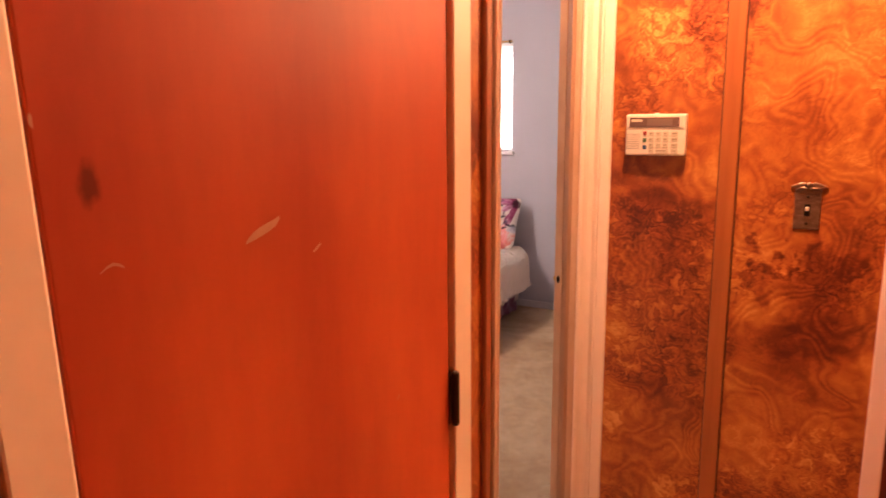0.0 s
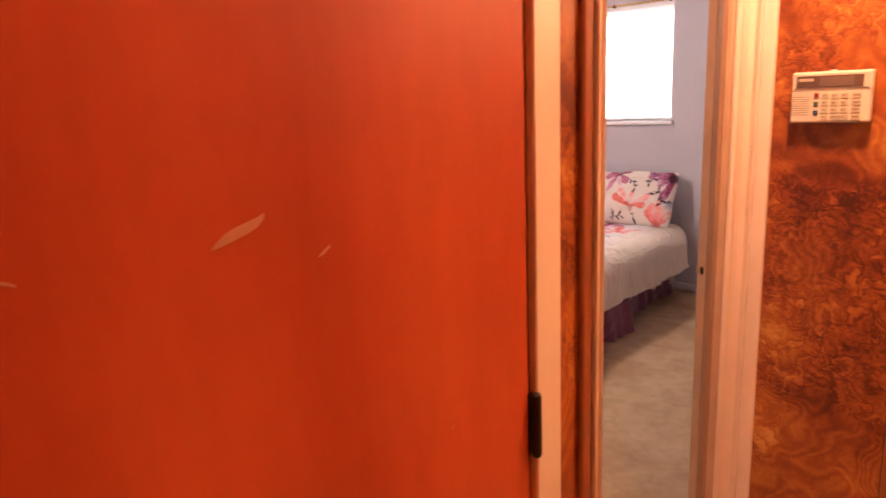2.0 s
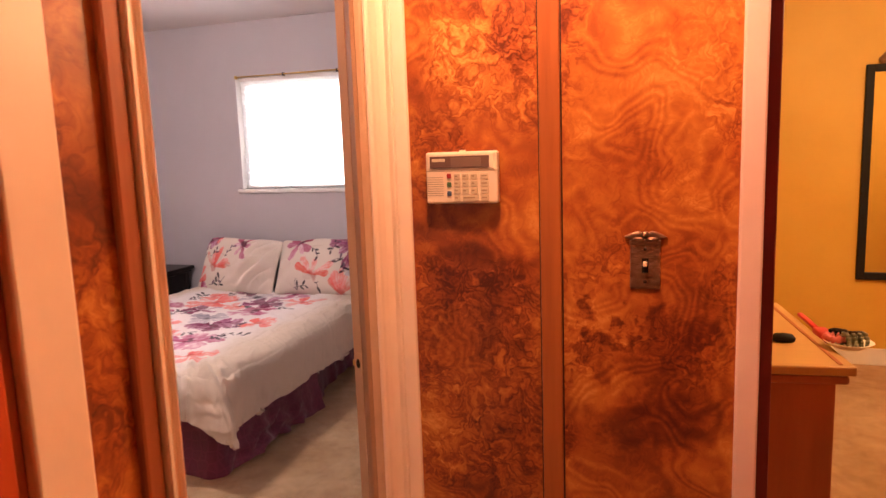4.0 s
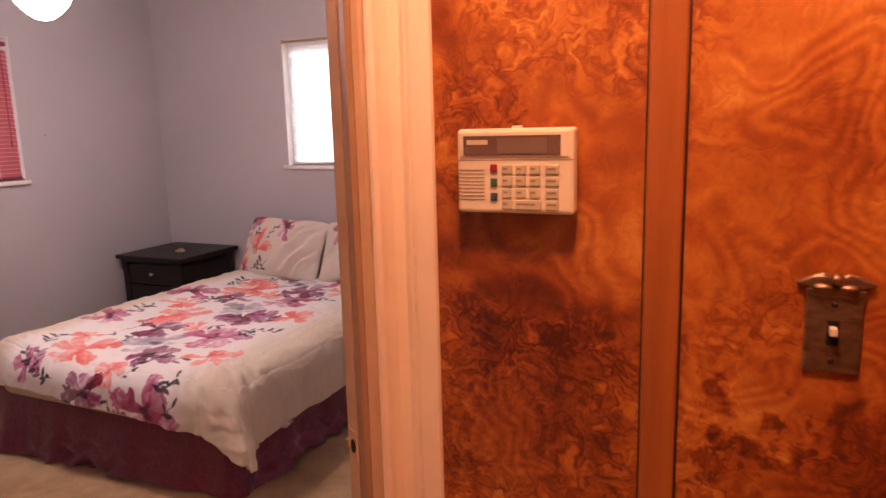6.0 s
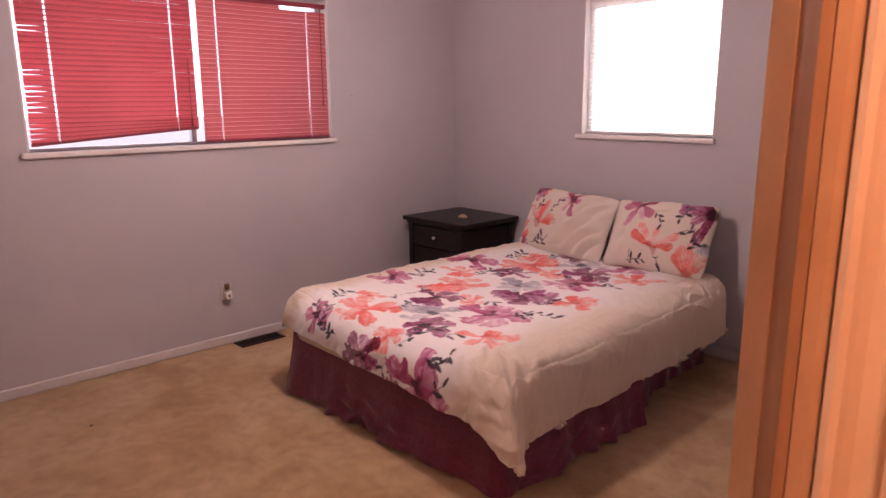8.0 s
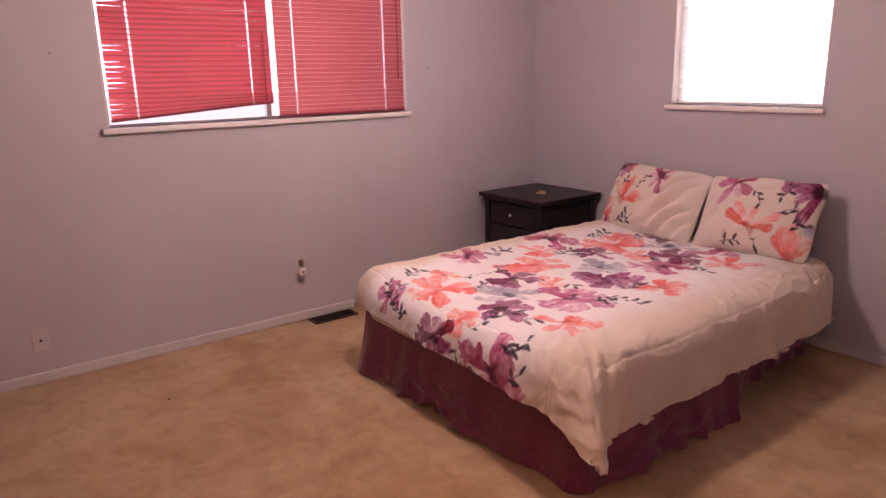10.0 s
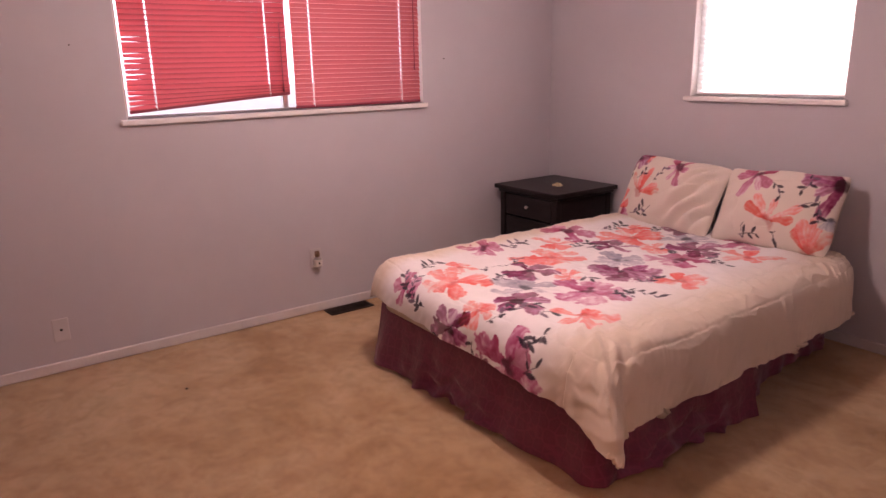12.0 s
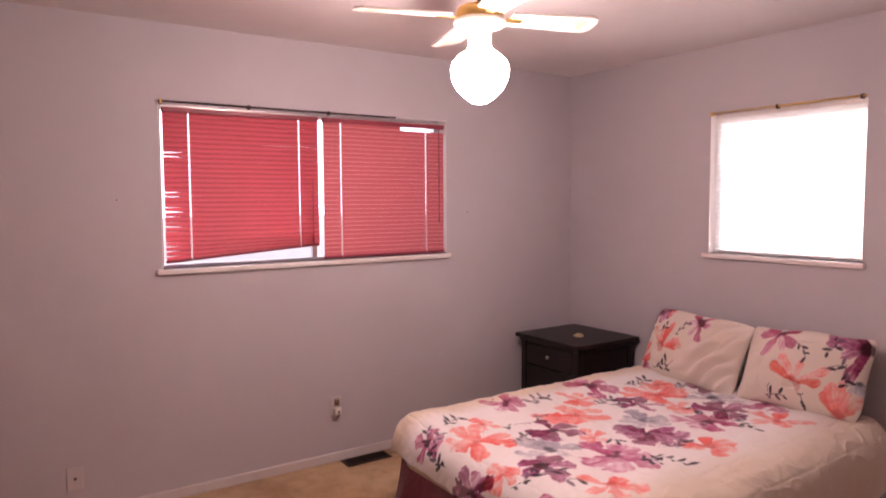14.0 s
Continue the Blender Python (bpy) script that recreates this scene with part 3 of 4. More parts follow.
for i in range(9):
    part("speaker_slot", bm_box((0.002, -0.0276, 0.0165 + i * 0.0046), (0.0375, -0.0262, 0.0176 + i * 0.0046)), M_KEYDARK, keypad)
for z, mt, nm in ((0.0565, M_RED, "red"), (0.039, M_GREEN, "green"), (0.021, M_BLUE, "blue")):
    part("panic_key", bm_box((0.0455, -0.0295, z - 0.005), (0.0545, -0.0265, z + 0.005), 0.001), mt, keypad, nm + " rubber key")
for c in range(4):
    for r in range(4):
        if c == 2 and r == 3:
            continue
        x = 0.0605 + c * 0.0178 + (0.0025 if c == 3 else 0)
        w = 0.0335 if (c == 1 and r == 3) else (0.0165 if c == 3 else 0.0138)
        z = 0.0535 - r * 0.0145
        key = part("key", bm_box((x, -0.0298, z - 0.0045), (x + w, -0.0265, z + 0.0075), 0.0012), M_KEY, keypad, "greyish rubber key")
        mw = w * (0.7 if c == 3 or w > 0.02 else 0.42)
        part("marking", bm_box((x + 0.002, -0.0301, z + 0.001), (x + 0.002 + mw, -0.0297, z + 0.0036)), M_KEYDARK, key, "dark illegible marking")

# switch plate
switch = thing("light_switch", "hammered pewter switch plate with an ornate crest", "switch", pose(0.010, AY, 1.236))
part("plate", bm_box((-0.028, -0.005, -0.046), (0.028, 0, 0.046), 0.0025), M_PEWTER, switch)
crest = part("crest", bm_box((-0.029, -0.0065, 0.040), (0.029, 0, 0.050), 0.002), M_PEWTER, switch, "scrolled pewter crest")
for side in (-1, 1):
    wing = bm_prism([(side * x, z) for x, z in ((0.004, 0.051), (0.020, 0.050), (0.032, 0.053), (0.040, 0.0555), (0.031, 0.060), (0.022, 0.0645), (0.012, 0.067), (0.004, 0.063))], (-0.0075, 0), "y")
    bmesh.ops.bevel(wing, geom=wing.edges[:], offset=0.0018, segments=2, profile=0.5, affect="EDGES")
    part("leaf_scroll", wing, M_PEWTER, crest, "", True)
    part("scroll", bm_lathe([(0, -0.006), (0.005, -0.0045), (0.0075, 0), (0.005, 0.0045), (0, 0.006)], 12), M_PEWTER, crest, "", True, pose(side * 0.012, -0.0075, 0.0515, 90, 0, 0) @ Matrix.Diagonal((1.5, 0.55, 1, 1)))
part("scroll", bm_lathe([(0, -0.006), (0.005, -0.0045), (0.0075, 0), (0.005, 0.0045), (0, 0.006)], 12), M_PEWTER, crest, "", True, pose(0, -0.008, 0.060, 90))
part("toggle_slot", bm_box((-0.006, -0.0056, -0.014), (0.006, -0.0048, 0.014)), M_HOLE, switch, "dark toggle slot")
part("toggle", bm_box((-0.004, -0.017, -0.001), (0.004, -0.004, 0.008), 0.0015), M_IVORY, switch, "ivory toggle")
for z in (0.032, -0.032):
    part("screw", bm_lathe([(0, 0.0018), (0.003, 0.0014), (0.0036, 0)], 12), M_BRONZE, switch, "", True, pose(0, -0.005, z, 90))

# ---------- yellow room ----------
dresser = thing("dresser", "reddish-brown wooden dresser with a tan top", "dresser", pose(-0.10, 3.49, 0, 0, 0, 7))
part("body", bm_box((0.015, 0.02, 0.06), (0.65, 0.86, 0.74), 0.004), M_DRESSER, dresser)
part("top", bm_box((0, 0, 0.745), (0.70, 0.88, 0.775), 0.006), M_TOP, dresser, "tan polished top")
part("moulding", bm_box((0.005, 0.006, 0.715), (0.685, 0.87, 0.745), 0.01), M_DRESSER, dresser)
part("plinth", bm_box((0.005, 0.005, 0.0), (0.675, 0.87, 0.08), 0.006), M_DRESSER, dresser)
part("inlay_line", bm_box((0.655, 0.02, 0.7755), (0.667, 0.87, 0.7775)), M_DRESSER, dresser, "dark brown inlay line")
lid = thing("hair_clip", "small black plastic hair clip lying on the dresser", "hair clip", pose(0.425, 3.83, 0.776))
bm = bm_lathe([(0, 0), (0.03, 0.002), (0.034, 0.012), (0.024, 0.026), (0, 0.03)], 18)
part("clip_body", bm, M_BLACK, lid, "", True, Matrix.Diagonal((1.2, 0.7, 1, 1)))
brush = thing("hair_brush", "red plastic hairbrush leaning on a small dish", "hairbrush", pose(0.53, 4.18, 0.785, 0, 4, -80))
bm = bm_box((0, -0.010, 0), (0.20, 0.010, 0.014), 0.005)
part("handle", bm, M_REDPLASTIC, brush, "", True)
part("brush_head", bm_box((0.19, -0.025, -0.006), (0.30, 0.025, 0.022), 0.009), M_REDPLASTIC, brush, "", True)
dish = thing("trinket_dish", "cream ceramic dish holding dark hair things", "dish", pose(0.615, 3.79, 0.776))
part("bowl", bm_lathe([(0, 0), (0.04, 0.0), (0.075, 0.022), (0.072, 0.024), (0.038, 0.006), (0, 0.006)], 24), M_IVORY, dish, "", True)
M_GREYGREEN = mottled("grey_green_plastic", (0.16, 0.17, 0.10), (0.24, 0.24, 0.15), 30.0, 0.4)
M_PINKCLOTH = mottled("pink_cloth", (0.62, 0.12, 0.12), (0.75, 0.22, 0.18), 40.0, 0.8)


def hair_claw(label, material, x, y, turn, size):
    """Two curved toothed halves hinged at the top."""
    root = thing("hair_claw", label, "hair claw", pose(x, y, 0.785, 0, 0, turn), "hair things in the dish")
    for side in (-1, 1):
        bm = bmesh.new()
        for i in range(4):
            u = (i - 1.5) * size * 0.45
            for j in range(4):
                t0, t1 = j / 4, (j + 1) / 4
                y0, y1 = side * size * math.sin(t0 * 2.2) * 0.5, side * size * math.sin(t1 * 2.2) * 0.5
                bm_box((u - 0.006, min(y0, y1) - 0.004, size * (1 - t1)), (u + 0.006, max(y0, y1) + 0.004, size * (1 - t0)), 0.002, 1, bm)
        part("claw_half", bm, material, root, "", True)
    part("spring", bm_lathe([(0, -0.02), (0.006, -0.02), (0.006, 0.02), (0, 0.02)], 10), M_BRONZE, root, "", True, pose(0, 0, size * 0.98, 0, 90, 0))
    return root


hair_claw("grey-green plastic hair claw lying in the dish", M_GREYGREEN, 0.630, 3.785, 20, 0.045)
hair_claw("dark plastic hair claw lying in the dish", M_BLACK, 0.598, 3.83, -35, 0.040)
scrunchie = thing("scrunchie", "crumpled pink cloth scrunchie on the dish's rim", "scrunchie", pose(0.575, 3.80, 0.797))
bm = bmesh.new()
ring = []
for i in range(28):
    a = i * math.tau / 28
    tube = 0.011 + 0.004 * math.sin(9 * a)
    ring.append([bm.verts.new(((0.024 + tube * math.cos(k * math.tau / 8)) * math.cos(a), (0.024 + tube * math.cos(k * math.tau / 8)) * math.sin(a), 0.008 + tube * math.sin(k * math.tau / 8))) for k in range(8)])
for p, q in zip(ring, ring[1:] + ring[:1]):
    for k in range(8):
        bm.faces.new((p[k], q[k], q[(k + 1) % 8], p[(k + 1) % 8]))
part("cloth_ring", bm, M_PINKCLOTH, scrunchie, "", True)
wallmirror = thing("wall_mirror", "tall wall mirror in a black frame", "mirror", pose(1.17, 6.2, 0.56))
part("frame", (lambda b: [bm_box(lo, hi, 0.004, 2, b) for lo, hi in (((0, -0.03, 0), (0.045, 0, 1.33)), ((0.555, -0.03, 0), (0.60, 0, 1.33)), ((0.045, -0.03, 0), (0.555, 0, 0.045)), ((0.045, -0.03, 1.285), (0.555, 0, 1.33)))] and b)(bmesh.new()), M_BLACK, wallmirror, "black wooden frame")
part("glass", bm_box((0.045, -0.012, 0.045), (0.555, -0.004, 1.285)), M_MIRROR, wallmirror, "mirror glass")
part("finial", bm_lathe([(0, 0), (0.09, 0.0), (0.10, 0.03), (0.06, 0.075), (0, 0.08)], 20), M_PEWTER, wallmirror, "scrolled grey crest", True, pose(0.16, -0.02, 1.33) @ Matrix.Diagonal((1, 0.25, 1, 1)))

# ---------- bedroom windows ----------
def window(name, label, axis, face, depth, hole, mullions):
    """Aluminium frame, glass panes and a projecting sill set in the wall's opening."""
    a, b, c, d = hole
    s = 1 if axis == "y" else -1
    root = thing(name, label, "window", kind="structure")

    def slab(u0, u1, f0, f1, z0, z1, bev=0.003):
        f0, f1 = sorted((face + s * f0, face + s * f1))
        return bm_box((f0, u0, z0), (f1, u1, z1), bev) if axis == "x" else bm_box((u0, f0, z0), (u1, f1, z1), bev)

    for u0, u1, z0, z1 in ((a, a + 0.03, c, d), (b - 0.03, b, c, d), (a + 0.03, b - 0.03, c, c + 0.012), (a + 0.03, b - 0.03, d - 0.03, d)):
        part("window_frame", slab(u0, u1, depth, depth + 0.05, z0, z1), M_ALU, root)
    edges = [a + 0.03] + [x for mu in mullions for x in (mu - 0.015, mu + 0.015)] + [b - 0.03]
    for mu in mullions:
        part("mullion", slab(mu - 0.015, mu + 0.015, depth + 0.005, depth + 0.045, c + 0.012, d - 0.03), M_ALU, root)
    for u0, u1 in zip(edges[::2], edges[1::2]):
        pane = part("pane", slab(u0, u1, depth + 0.022, depth + 0.026, c + 0.012, d - 0.03, 0), M_GLASS, root)
        pane.visible_shadow = False
    part("window_sill", slab(a - 0.03, b + 0.018, -0.028, depth - 0.002, c - 0.028, c, 0.006), M_WHITE, root, "white painted sill")
    for u0, u1 in ((a, a + 0.004), (b - 0.004, b)):
        part("reveal", slab(u0, u1, 0.002, depth - 0.002, c, d, 0), M_WHITE, root)
    part("reveal", slab(a + 0.004, b - 0.004, 0.002, depth - 0.002, d - 0.004, d, 0), M_WHITE, root)
    return root


window("window_1", "wide aluminium sliding window behind red mini-blinds", "x", WX, 0.10, RW, [3.76])
window("window_2", "square aluminium window behind a white mini-blind", "y", NY, 0.10, NW, [])


def slat_mesh(name, length, width, material, cords, twist=0.0, edge=None, slots=(0.0035,)):
    """A thin curved slat along x with cord holes; twist turns its first stretch open, as if bent."""
    bm = bmesh.new()
    xs = sorted({length * i / 12 for i in range(13)} | {c + d * slots[i % len(slots)] for i, c in enumerate(cords) for d in (-1, 1)} | {0.03, 0.06, 0.09})
    rows = []
    for x in xs:
        t = radians(twist) * max(0.0, 1 - x / 0.11) ** 0.7
        row = []
        for k in range(5):
            f = (0.0, 0.11, 0.5, 0.75, 1.0)[k]
            y, z = width * (f - 0.5), 0.0050 * (1 - (2 * f - 1) ** 2)
            row.append(bm.verts.new((x, y * math.cos(t) - z * math.sin(t), y * math.sin(t) + z * math.cos(t))))
        rows.append(row)
    for x0, x1, p, q in zip(xs, xs[1:], rows, rows[1:]):
        hole = any(abs((x0 + x1) / 2 - c) < 0.002 for c in cords)
        for k in range(4):
            if not (hole and k in (1, 2)):
                face = bm.faces.new((p[k], q[k], q[k + 1], p[k + 1]))
                # edge strip carries the coloured-in light or shade line
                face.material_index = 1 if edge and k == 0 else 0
    me = mesh(name, bm, material, True)
    if edge:
        me.materials.append(edge)
    return me


def blind(name, label, m, length, top, bottom, slat_mat, rail_mat, cords, tilt=58, lift=0.0, pitch=0.0257, bent=0.0, width=0.0305, jitter=0.5, holes=True, edge=None, slots=(0.0035,), torn=()):
    """A mini-blind along local x hanging from z=top. lift: how much higher the bottom rail's far end hangs; bent: share of bent slats."""
    rng = random.Random(len(label))
    root = thing(name, label, "blind", m, "mini-blinds")
    part("head_rail", bm_box((0, -0.014, top - 0.026), (length, 0.014, top), 0.003), rail_mat, root, "metal head rail")
    me = slat_mesh("slat", length, width, slat_mat, cords if holes else (), 0.0, edge, slots)
    me_bent = slat_mesh("slat", length, width, slat_mat, cords, -math.copysign(30, tilt), edge, slots)
    n = math.ceil((top - 0.036 - bottom - 0.018) / pitch)
    pitch = (top - 0.036 - bottom - 0.018) / n
    for i in range(n + 1):
        z = top - 0.036 - i * pitch
        up = lift * max(0.0, (i - n + 4) / 4) * 0.8
        broken = (rng.random() < bent and i > 0.25 * n) or (bent and i > n - 4)
        if i < len(torn):
            # a slat snapped off short: its far end is missing
            shared("slat", slat_mesh("slat", length * torn[i], width, slat_mat, [c for c in cords if c < length * torn[i] - 0.02], 0.0, edge, slots), root, pose(0, 0, z, tilt + 6 * i, 0.25 * i, 0))
            continue
        shared("slat", me_bent if broken else me, root, pose(0, rng.uniform(-0.001, 0.001), z, tilt + rng.uniform(-jitter, jitter), -math.degrees(math.atan2(up, length)) + rng.uniform(-0.06, 0.06), 0))
    slope = -math.degrees(math.atan2(lift, length))
    part("bottom_rail", bm_box((0, -0.011, -0.009), (length, 0.011, 0.006), 0.003), rail_mat, root, "bottom rail", m=pose(0, 0, bottom + 0.004, 0, slope, 0))
    for x in cords:
        zb = bottom + lift * x / length
        for y in (-0.0165, 0.0165):
            part("ladder_cord", bm_box((x - 0.0009, y - 0.0008, zb), (x + 0.0009, y + 0.0008, top - 0.02)), M_CORD, root, "white ladder cord")
    return root


def wand(root, x, top, length, material):
    part("tilt_wand", bm_lathe([(0, 0), (0.004, 0.0), (0.0045, 0.03), (0.003, 0.04), (0.003, length), (0, length)], 8), material, root, "slim tilt wand", True, pose(x, -0.024, top - length))


TOPZ = RW[3] - 0.028
west_face = lambda y: pose(WX - 0.024, y, 0, 0, 0, 90)
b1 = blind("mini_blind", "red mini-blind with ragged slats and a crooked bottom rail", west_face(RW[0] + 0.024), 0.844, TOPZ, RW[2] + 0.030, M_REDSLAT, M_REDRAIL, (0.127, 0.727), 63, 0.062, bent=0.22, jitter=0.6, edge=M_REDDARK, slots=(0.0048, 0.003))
wand(b1, 0.80, TOPZ - 0.36, 0.36, M_REDRAIL)
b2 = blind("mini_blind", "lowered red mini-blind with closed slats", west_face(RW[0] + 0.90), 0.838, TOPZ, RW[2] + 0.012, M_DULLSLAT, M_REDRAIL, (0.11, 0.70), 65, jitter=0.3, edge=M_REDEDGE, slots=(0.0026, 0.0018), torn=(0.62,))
wand(b2, 0.79, TOPZ - 0.02, 0.60, M_REDRAIL)
b3 = blind("mini_blind", "white mini-blind glowing with daylight", pose(NW[0] + 0.0045, NY + 0.055, 0), 0.861, NW[3] - 0.006, NW[2] + 0.010, M_WHITESLAT, M_WHITE, (0.12, 0.72), -64, jitter=0.2, holes=False)


def curtain_rod(label, m, length, brackets):
    root = thing("curtain_rod", label, "curtain rod", m)
    part("rod", bm_lathe([(0, 0), (0.0055, 0), (0.0055, length), (0, length)], 12), M_BRONZE if "dark" in label else M_BRASS, root, "", True, pose(0, 0, 0, 0, 90, 0))
    for x in brackets:
        part("bracket", bm_box((x - 0.006, -0.008, -0.014), (x + 0.006, 0.0215, 0.010), 0.003), M_BRASS if x < 0.1 else M_BRONZE, root, "small metal bracket")
    return root


rod1 = curtain_rod("thin dark rod on brass brackets above the red blinds", pose(WX + 0.022, RW[0] + 0.0, RW[3] - 0.006, 0, 0, 90), 1.36, (0.01, 0.46, 0.92))
rod2 = curtain_rod("thin pale rod on brass brackets above the white blind", pose(NW[0] + 0.02, NY - 0.022, NW[3] - 0.004), 0.85, (0.0, 0.40, 0.83))

# ---------- nightstand ----------
ns = thing("nightstand", "dark espresso wooden nightstand with one drawer", "nightstand", pose(-4.105, 5.15, 0))
W, D, H = 0.60, 0.565, 0.64
part("top", bm_box((0, 0, H - 0.028), (W, D, H), 0.004), M_ESPRESSO, ns)
part("apron", bm_box((0.02, 0.02, H - 0.05), (W - 0.02, D - 0.01, H - 0.028), 0.006), M_ESPRESSO, ns)
for x in (0.03, W - 0.075):
    for y in (0.03, D - 0.075):
        part("leg", bm_box((x, y, 0), (x + 0.045, y + 0.045, H - 0.05), 0.004), M_ESPRESSO, ns)
part("side_panel", bm_box((0.036, 0.075, 0.12), (0.052, D - 0.075, H - 0.05)), M_ESPRESSO, ns)
part("side_panel", bm_box((W - 0.052, 0.075, 0.12), (W - 0.036, D - 0.075, H - 0.05)), M_ESPRESSO, ns)
part("back_panel", bm_box((0.075, D - 0.06, 0.12), (W - 0.075, D - 0.045, H - 0.05)), M_ESPRESSO, ns)
part("shelf", bm_box((0.052, 0.05, 0.12), (W - 0.052, D - 0.06, 0.14), 0.003), M_ESPRESSO, ns)
drawer = part("drawer", bm_box((0.082, 0.036, H - 0.20), (W - 0.082, 0.056, H - 0.058), 0.004), M_ESPRESSO, ns, "drawer front")
part("knob", bm_lathe([(0, 0.024), (0.008, 0.023), (0.012, 0.017), (0.010, 0.011), (0.005, 0.007), (0.005, 0)], 16), M_ALU, drawer, "small metal knob", True, pose(W / 2, 0.036, H - 0.125, 90))
part("lower_door", bm_box((0.082, 0.038, 0.145), (W - 0.082, 0.056, H - 0.21), 0.004), M_ESPRESSO, ns)
M_TRINKET = mottled("pale_brass", (0.55, 0.42, 0.22), (0.66, 0.55, 0.34), 60.0, 0.4, 120.0, 0.2, metal=0.3)
trinket = thing("brass_trinket", "small brass trinket lying on the nightstand", "trinket", pose(-3.74, 5.39, H))
bm = bm_box((-0.03, -0.02, 0), (0.03, 0.02, 0.012), 0.004)
bm_box((-0.012, -0.012, 0.010), (0.026, 0.012, 0.022), 0.004, 2, bm)
part("trinket_body", bm, M_TRINKET, trinket)

# ---------- outlets and vent ----------
M_PLATE = mottled("plate_plastic", (0.53, 0.49, 0.50), (0.58, 0.54, 0.54), 9.0, 0.45)


def outlet(label, y, z, loaded):
    root = thing("wall_outlet", label, "outlet", pose(WX, y, z, 0, 0, 90))
    part("plate", bm_box((-0.036, -0.006, -0.058), (0.036, 0, 0.058), 0.003), M_PLATE, root)
    if loaded:
        part("socket", bm_box((-0.017, -0.009, 0.006), (0.017, -0.004, 0.034), 0.004), M_PLUG, root)
        ad = part("plug_adapter", bm_box((-0.024, -0.05, -0.046), (0.020, -0.006, -0.002), 0.006), M_PLUG, root, "pale plug-in adapter")
        part("prong_hole", bm_box((-0.006, -0.0508, -0.030), (0.004, -0.0498, -0.018)), M_HOLE, ad)
        part("cap", bm_box((-0.012, -0.030, 0.008), (0.016, -0.008, 0.045), 0.006), M_PEWTER, root, "grey plug")
    else:
        part("jack", bm_lathe([(0, 0.008), (0.004, 0.008), (0.0065, 0.0)], 14), M_HOLE, root, "dark jack", True, pose(0, -0.006, 0, 90))
    return root


outlet("white wall outlet with a pale plug-in adapter", 3.826, 0.334, True)
outlet("white cable wall plate with a dark jack", 2.452, 0.215, False)
vent = thing("floor_vent", "dark brown metal floor register set in the carpet", "vent", pose(-4.175, 3.84, 0.0))
part("frame", (lambda b: [bm_box(lo, hi, 0.002, 1, b) for lo, hi in (((0.02, 0, 0), (0.135, 0.015, 0.008)), ((0.02, 0.275, 0), (0.135, 0.29, 0.008)), ((0.02, 0.015, 0), (0.035, 0.275, 0.008)), ((0.12, 0.015, 0), (0.135, 0.275, 0.008)))] and b)(bmesh.new()), M_BRONZE, vent)
part("well", bm_box((0.035, 0.015, 0.0005), (0.12, 0.275, 0.002)), M_HOLE, vent)
me = mesh("louvre", bm_box((-0.0425, -0.0015, -0.003), (0.0425, 0.0015, 0.003)), M_BRONZE)
for i in range(22):
    shared("louvre", me, vent, pose(0.0775, 0.024 + i * 0.0115, 0.005, 25))

# ---------- ceiling fan ----------
FX, FY = -2.606, 3.713
fan = thing("ceiling_fan", "white and brass ceiling fan with a lit schoolhouse globe", "ceiling fan", pose(FX, FY, 0))
part("canopy", bm_lathe([(0, CEIL), (0.07, CEIL), (0.068, CEIL - 0.03), (0.03, CEIL - 0.055), (0, CEIL - 0.055)], 28), M_BRASS, fan, "brass canopy", True)
part("rod", bm_lathe([(0, 2.25), (0.011, 2.25), (0.011, 2.39), (0, 2.39)], 14), M_BRONZE, fan, "", True)
part("motor", bm_lathe([(0, 2.278), (0.05, 2.276), (0.084, 2.265), (0.090, 2.250), (0.090, 2.232), (0.080, 2.222), (0, 2.220)], 32), M_BRASS, fan, "brass motor housing", True)
part("switch_housing", bm_lathe([(0, 2.222), (0.095, 2.220), (0.100, 2.208), (0.088, 2.196), (0.045, 2.188), (0, 2.188)], 32), M_FANWHITE, fan, "white switch cup", True)
part("fitter", bm_lathe([(0, 2.19), (0.043, 2.19), (0.043, 2.118), (0, 2.118)], 28), M_FANWHITE, fan, "white glass fitter", True)
globe = part("globe", bm_lathe([(0.044, 2.122), (0.050, 2.108), (0.078, 2.090), (0.104, 2.064), (0.111, 2.036), (0.106, 2.0), (0.088, 1.964), (0.056, 1.932), (0.03, 1.914), (0, 1.908)], 36), M_GLOBE, fan, "lit white glass globe", True)
outline = []
for i in range(9):
    t = i / 8
    outline.append((0.12 + 0.33 * t, 0.050 + 0.018 * t))
outline += [(0.465, 0.052), (0.475, 0.030)]
outline = outline + [(x, -y) for x, y in outline[::-1]]
blade_bm = bm_prism(outline, (-0.004, 0.004), "z")
blade_me = mesh("blade", blade_bm, M_FANWHITE)
cane_me = mesh("cane_panel", bm_box((0.31, -0.038, -0.0052), (0.43, 0.038, -0.0045), 0), mottled("cane", (0.42, 0.33, 0.20), (0.70, 0.62, 0.48), 90.0, 0.6))
iron_me = mesh("blade_iron", bm_box((0.07, -0.018, -0.010), (0.17, 0.018, -0.004), 0.002), M_BRASS)
for k in range(4):
    bl = shared("blade", blade_me, fan, pose(0, 0, 2.232, 0, 0, 72 + 90 * k) @ pose(0, 0, 0, -10, 0, 0))
    shared("cane_panel", cane_me, bl, Matrix())
    shared("blade_iron", iron_me, bl, Matrix())
part("pull_chain", bm_box((0.064, -0.04, 1.90), (0.067, -0.037, 2.21)), M_BRASS, fan, "pull chain")

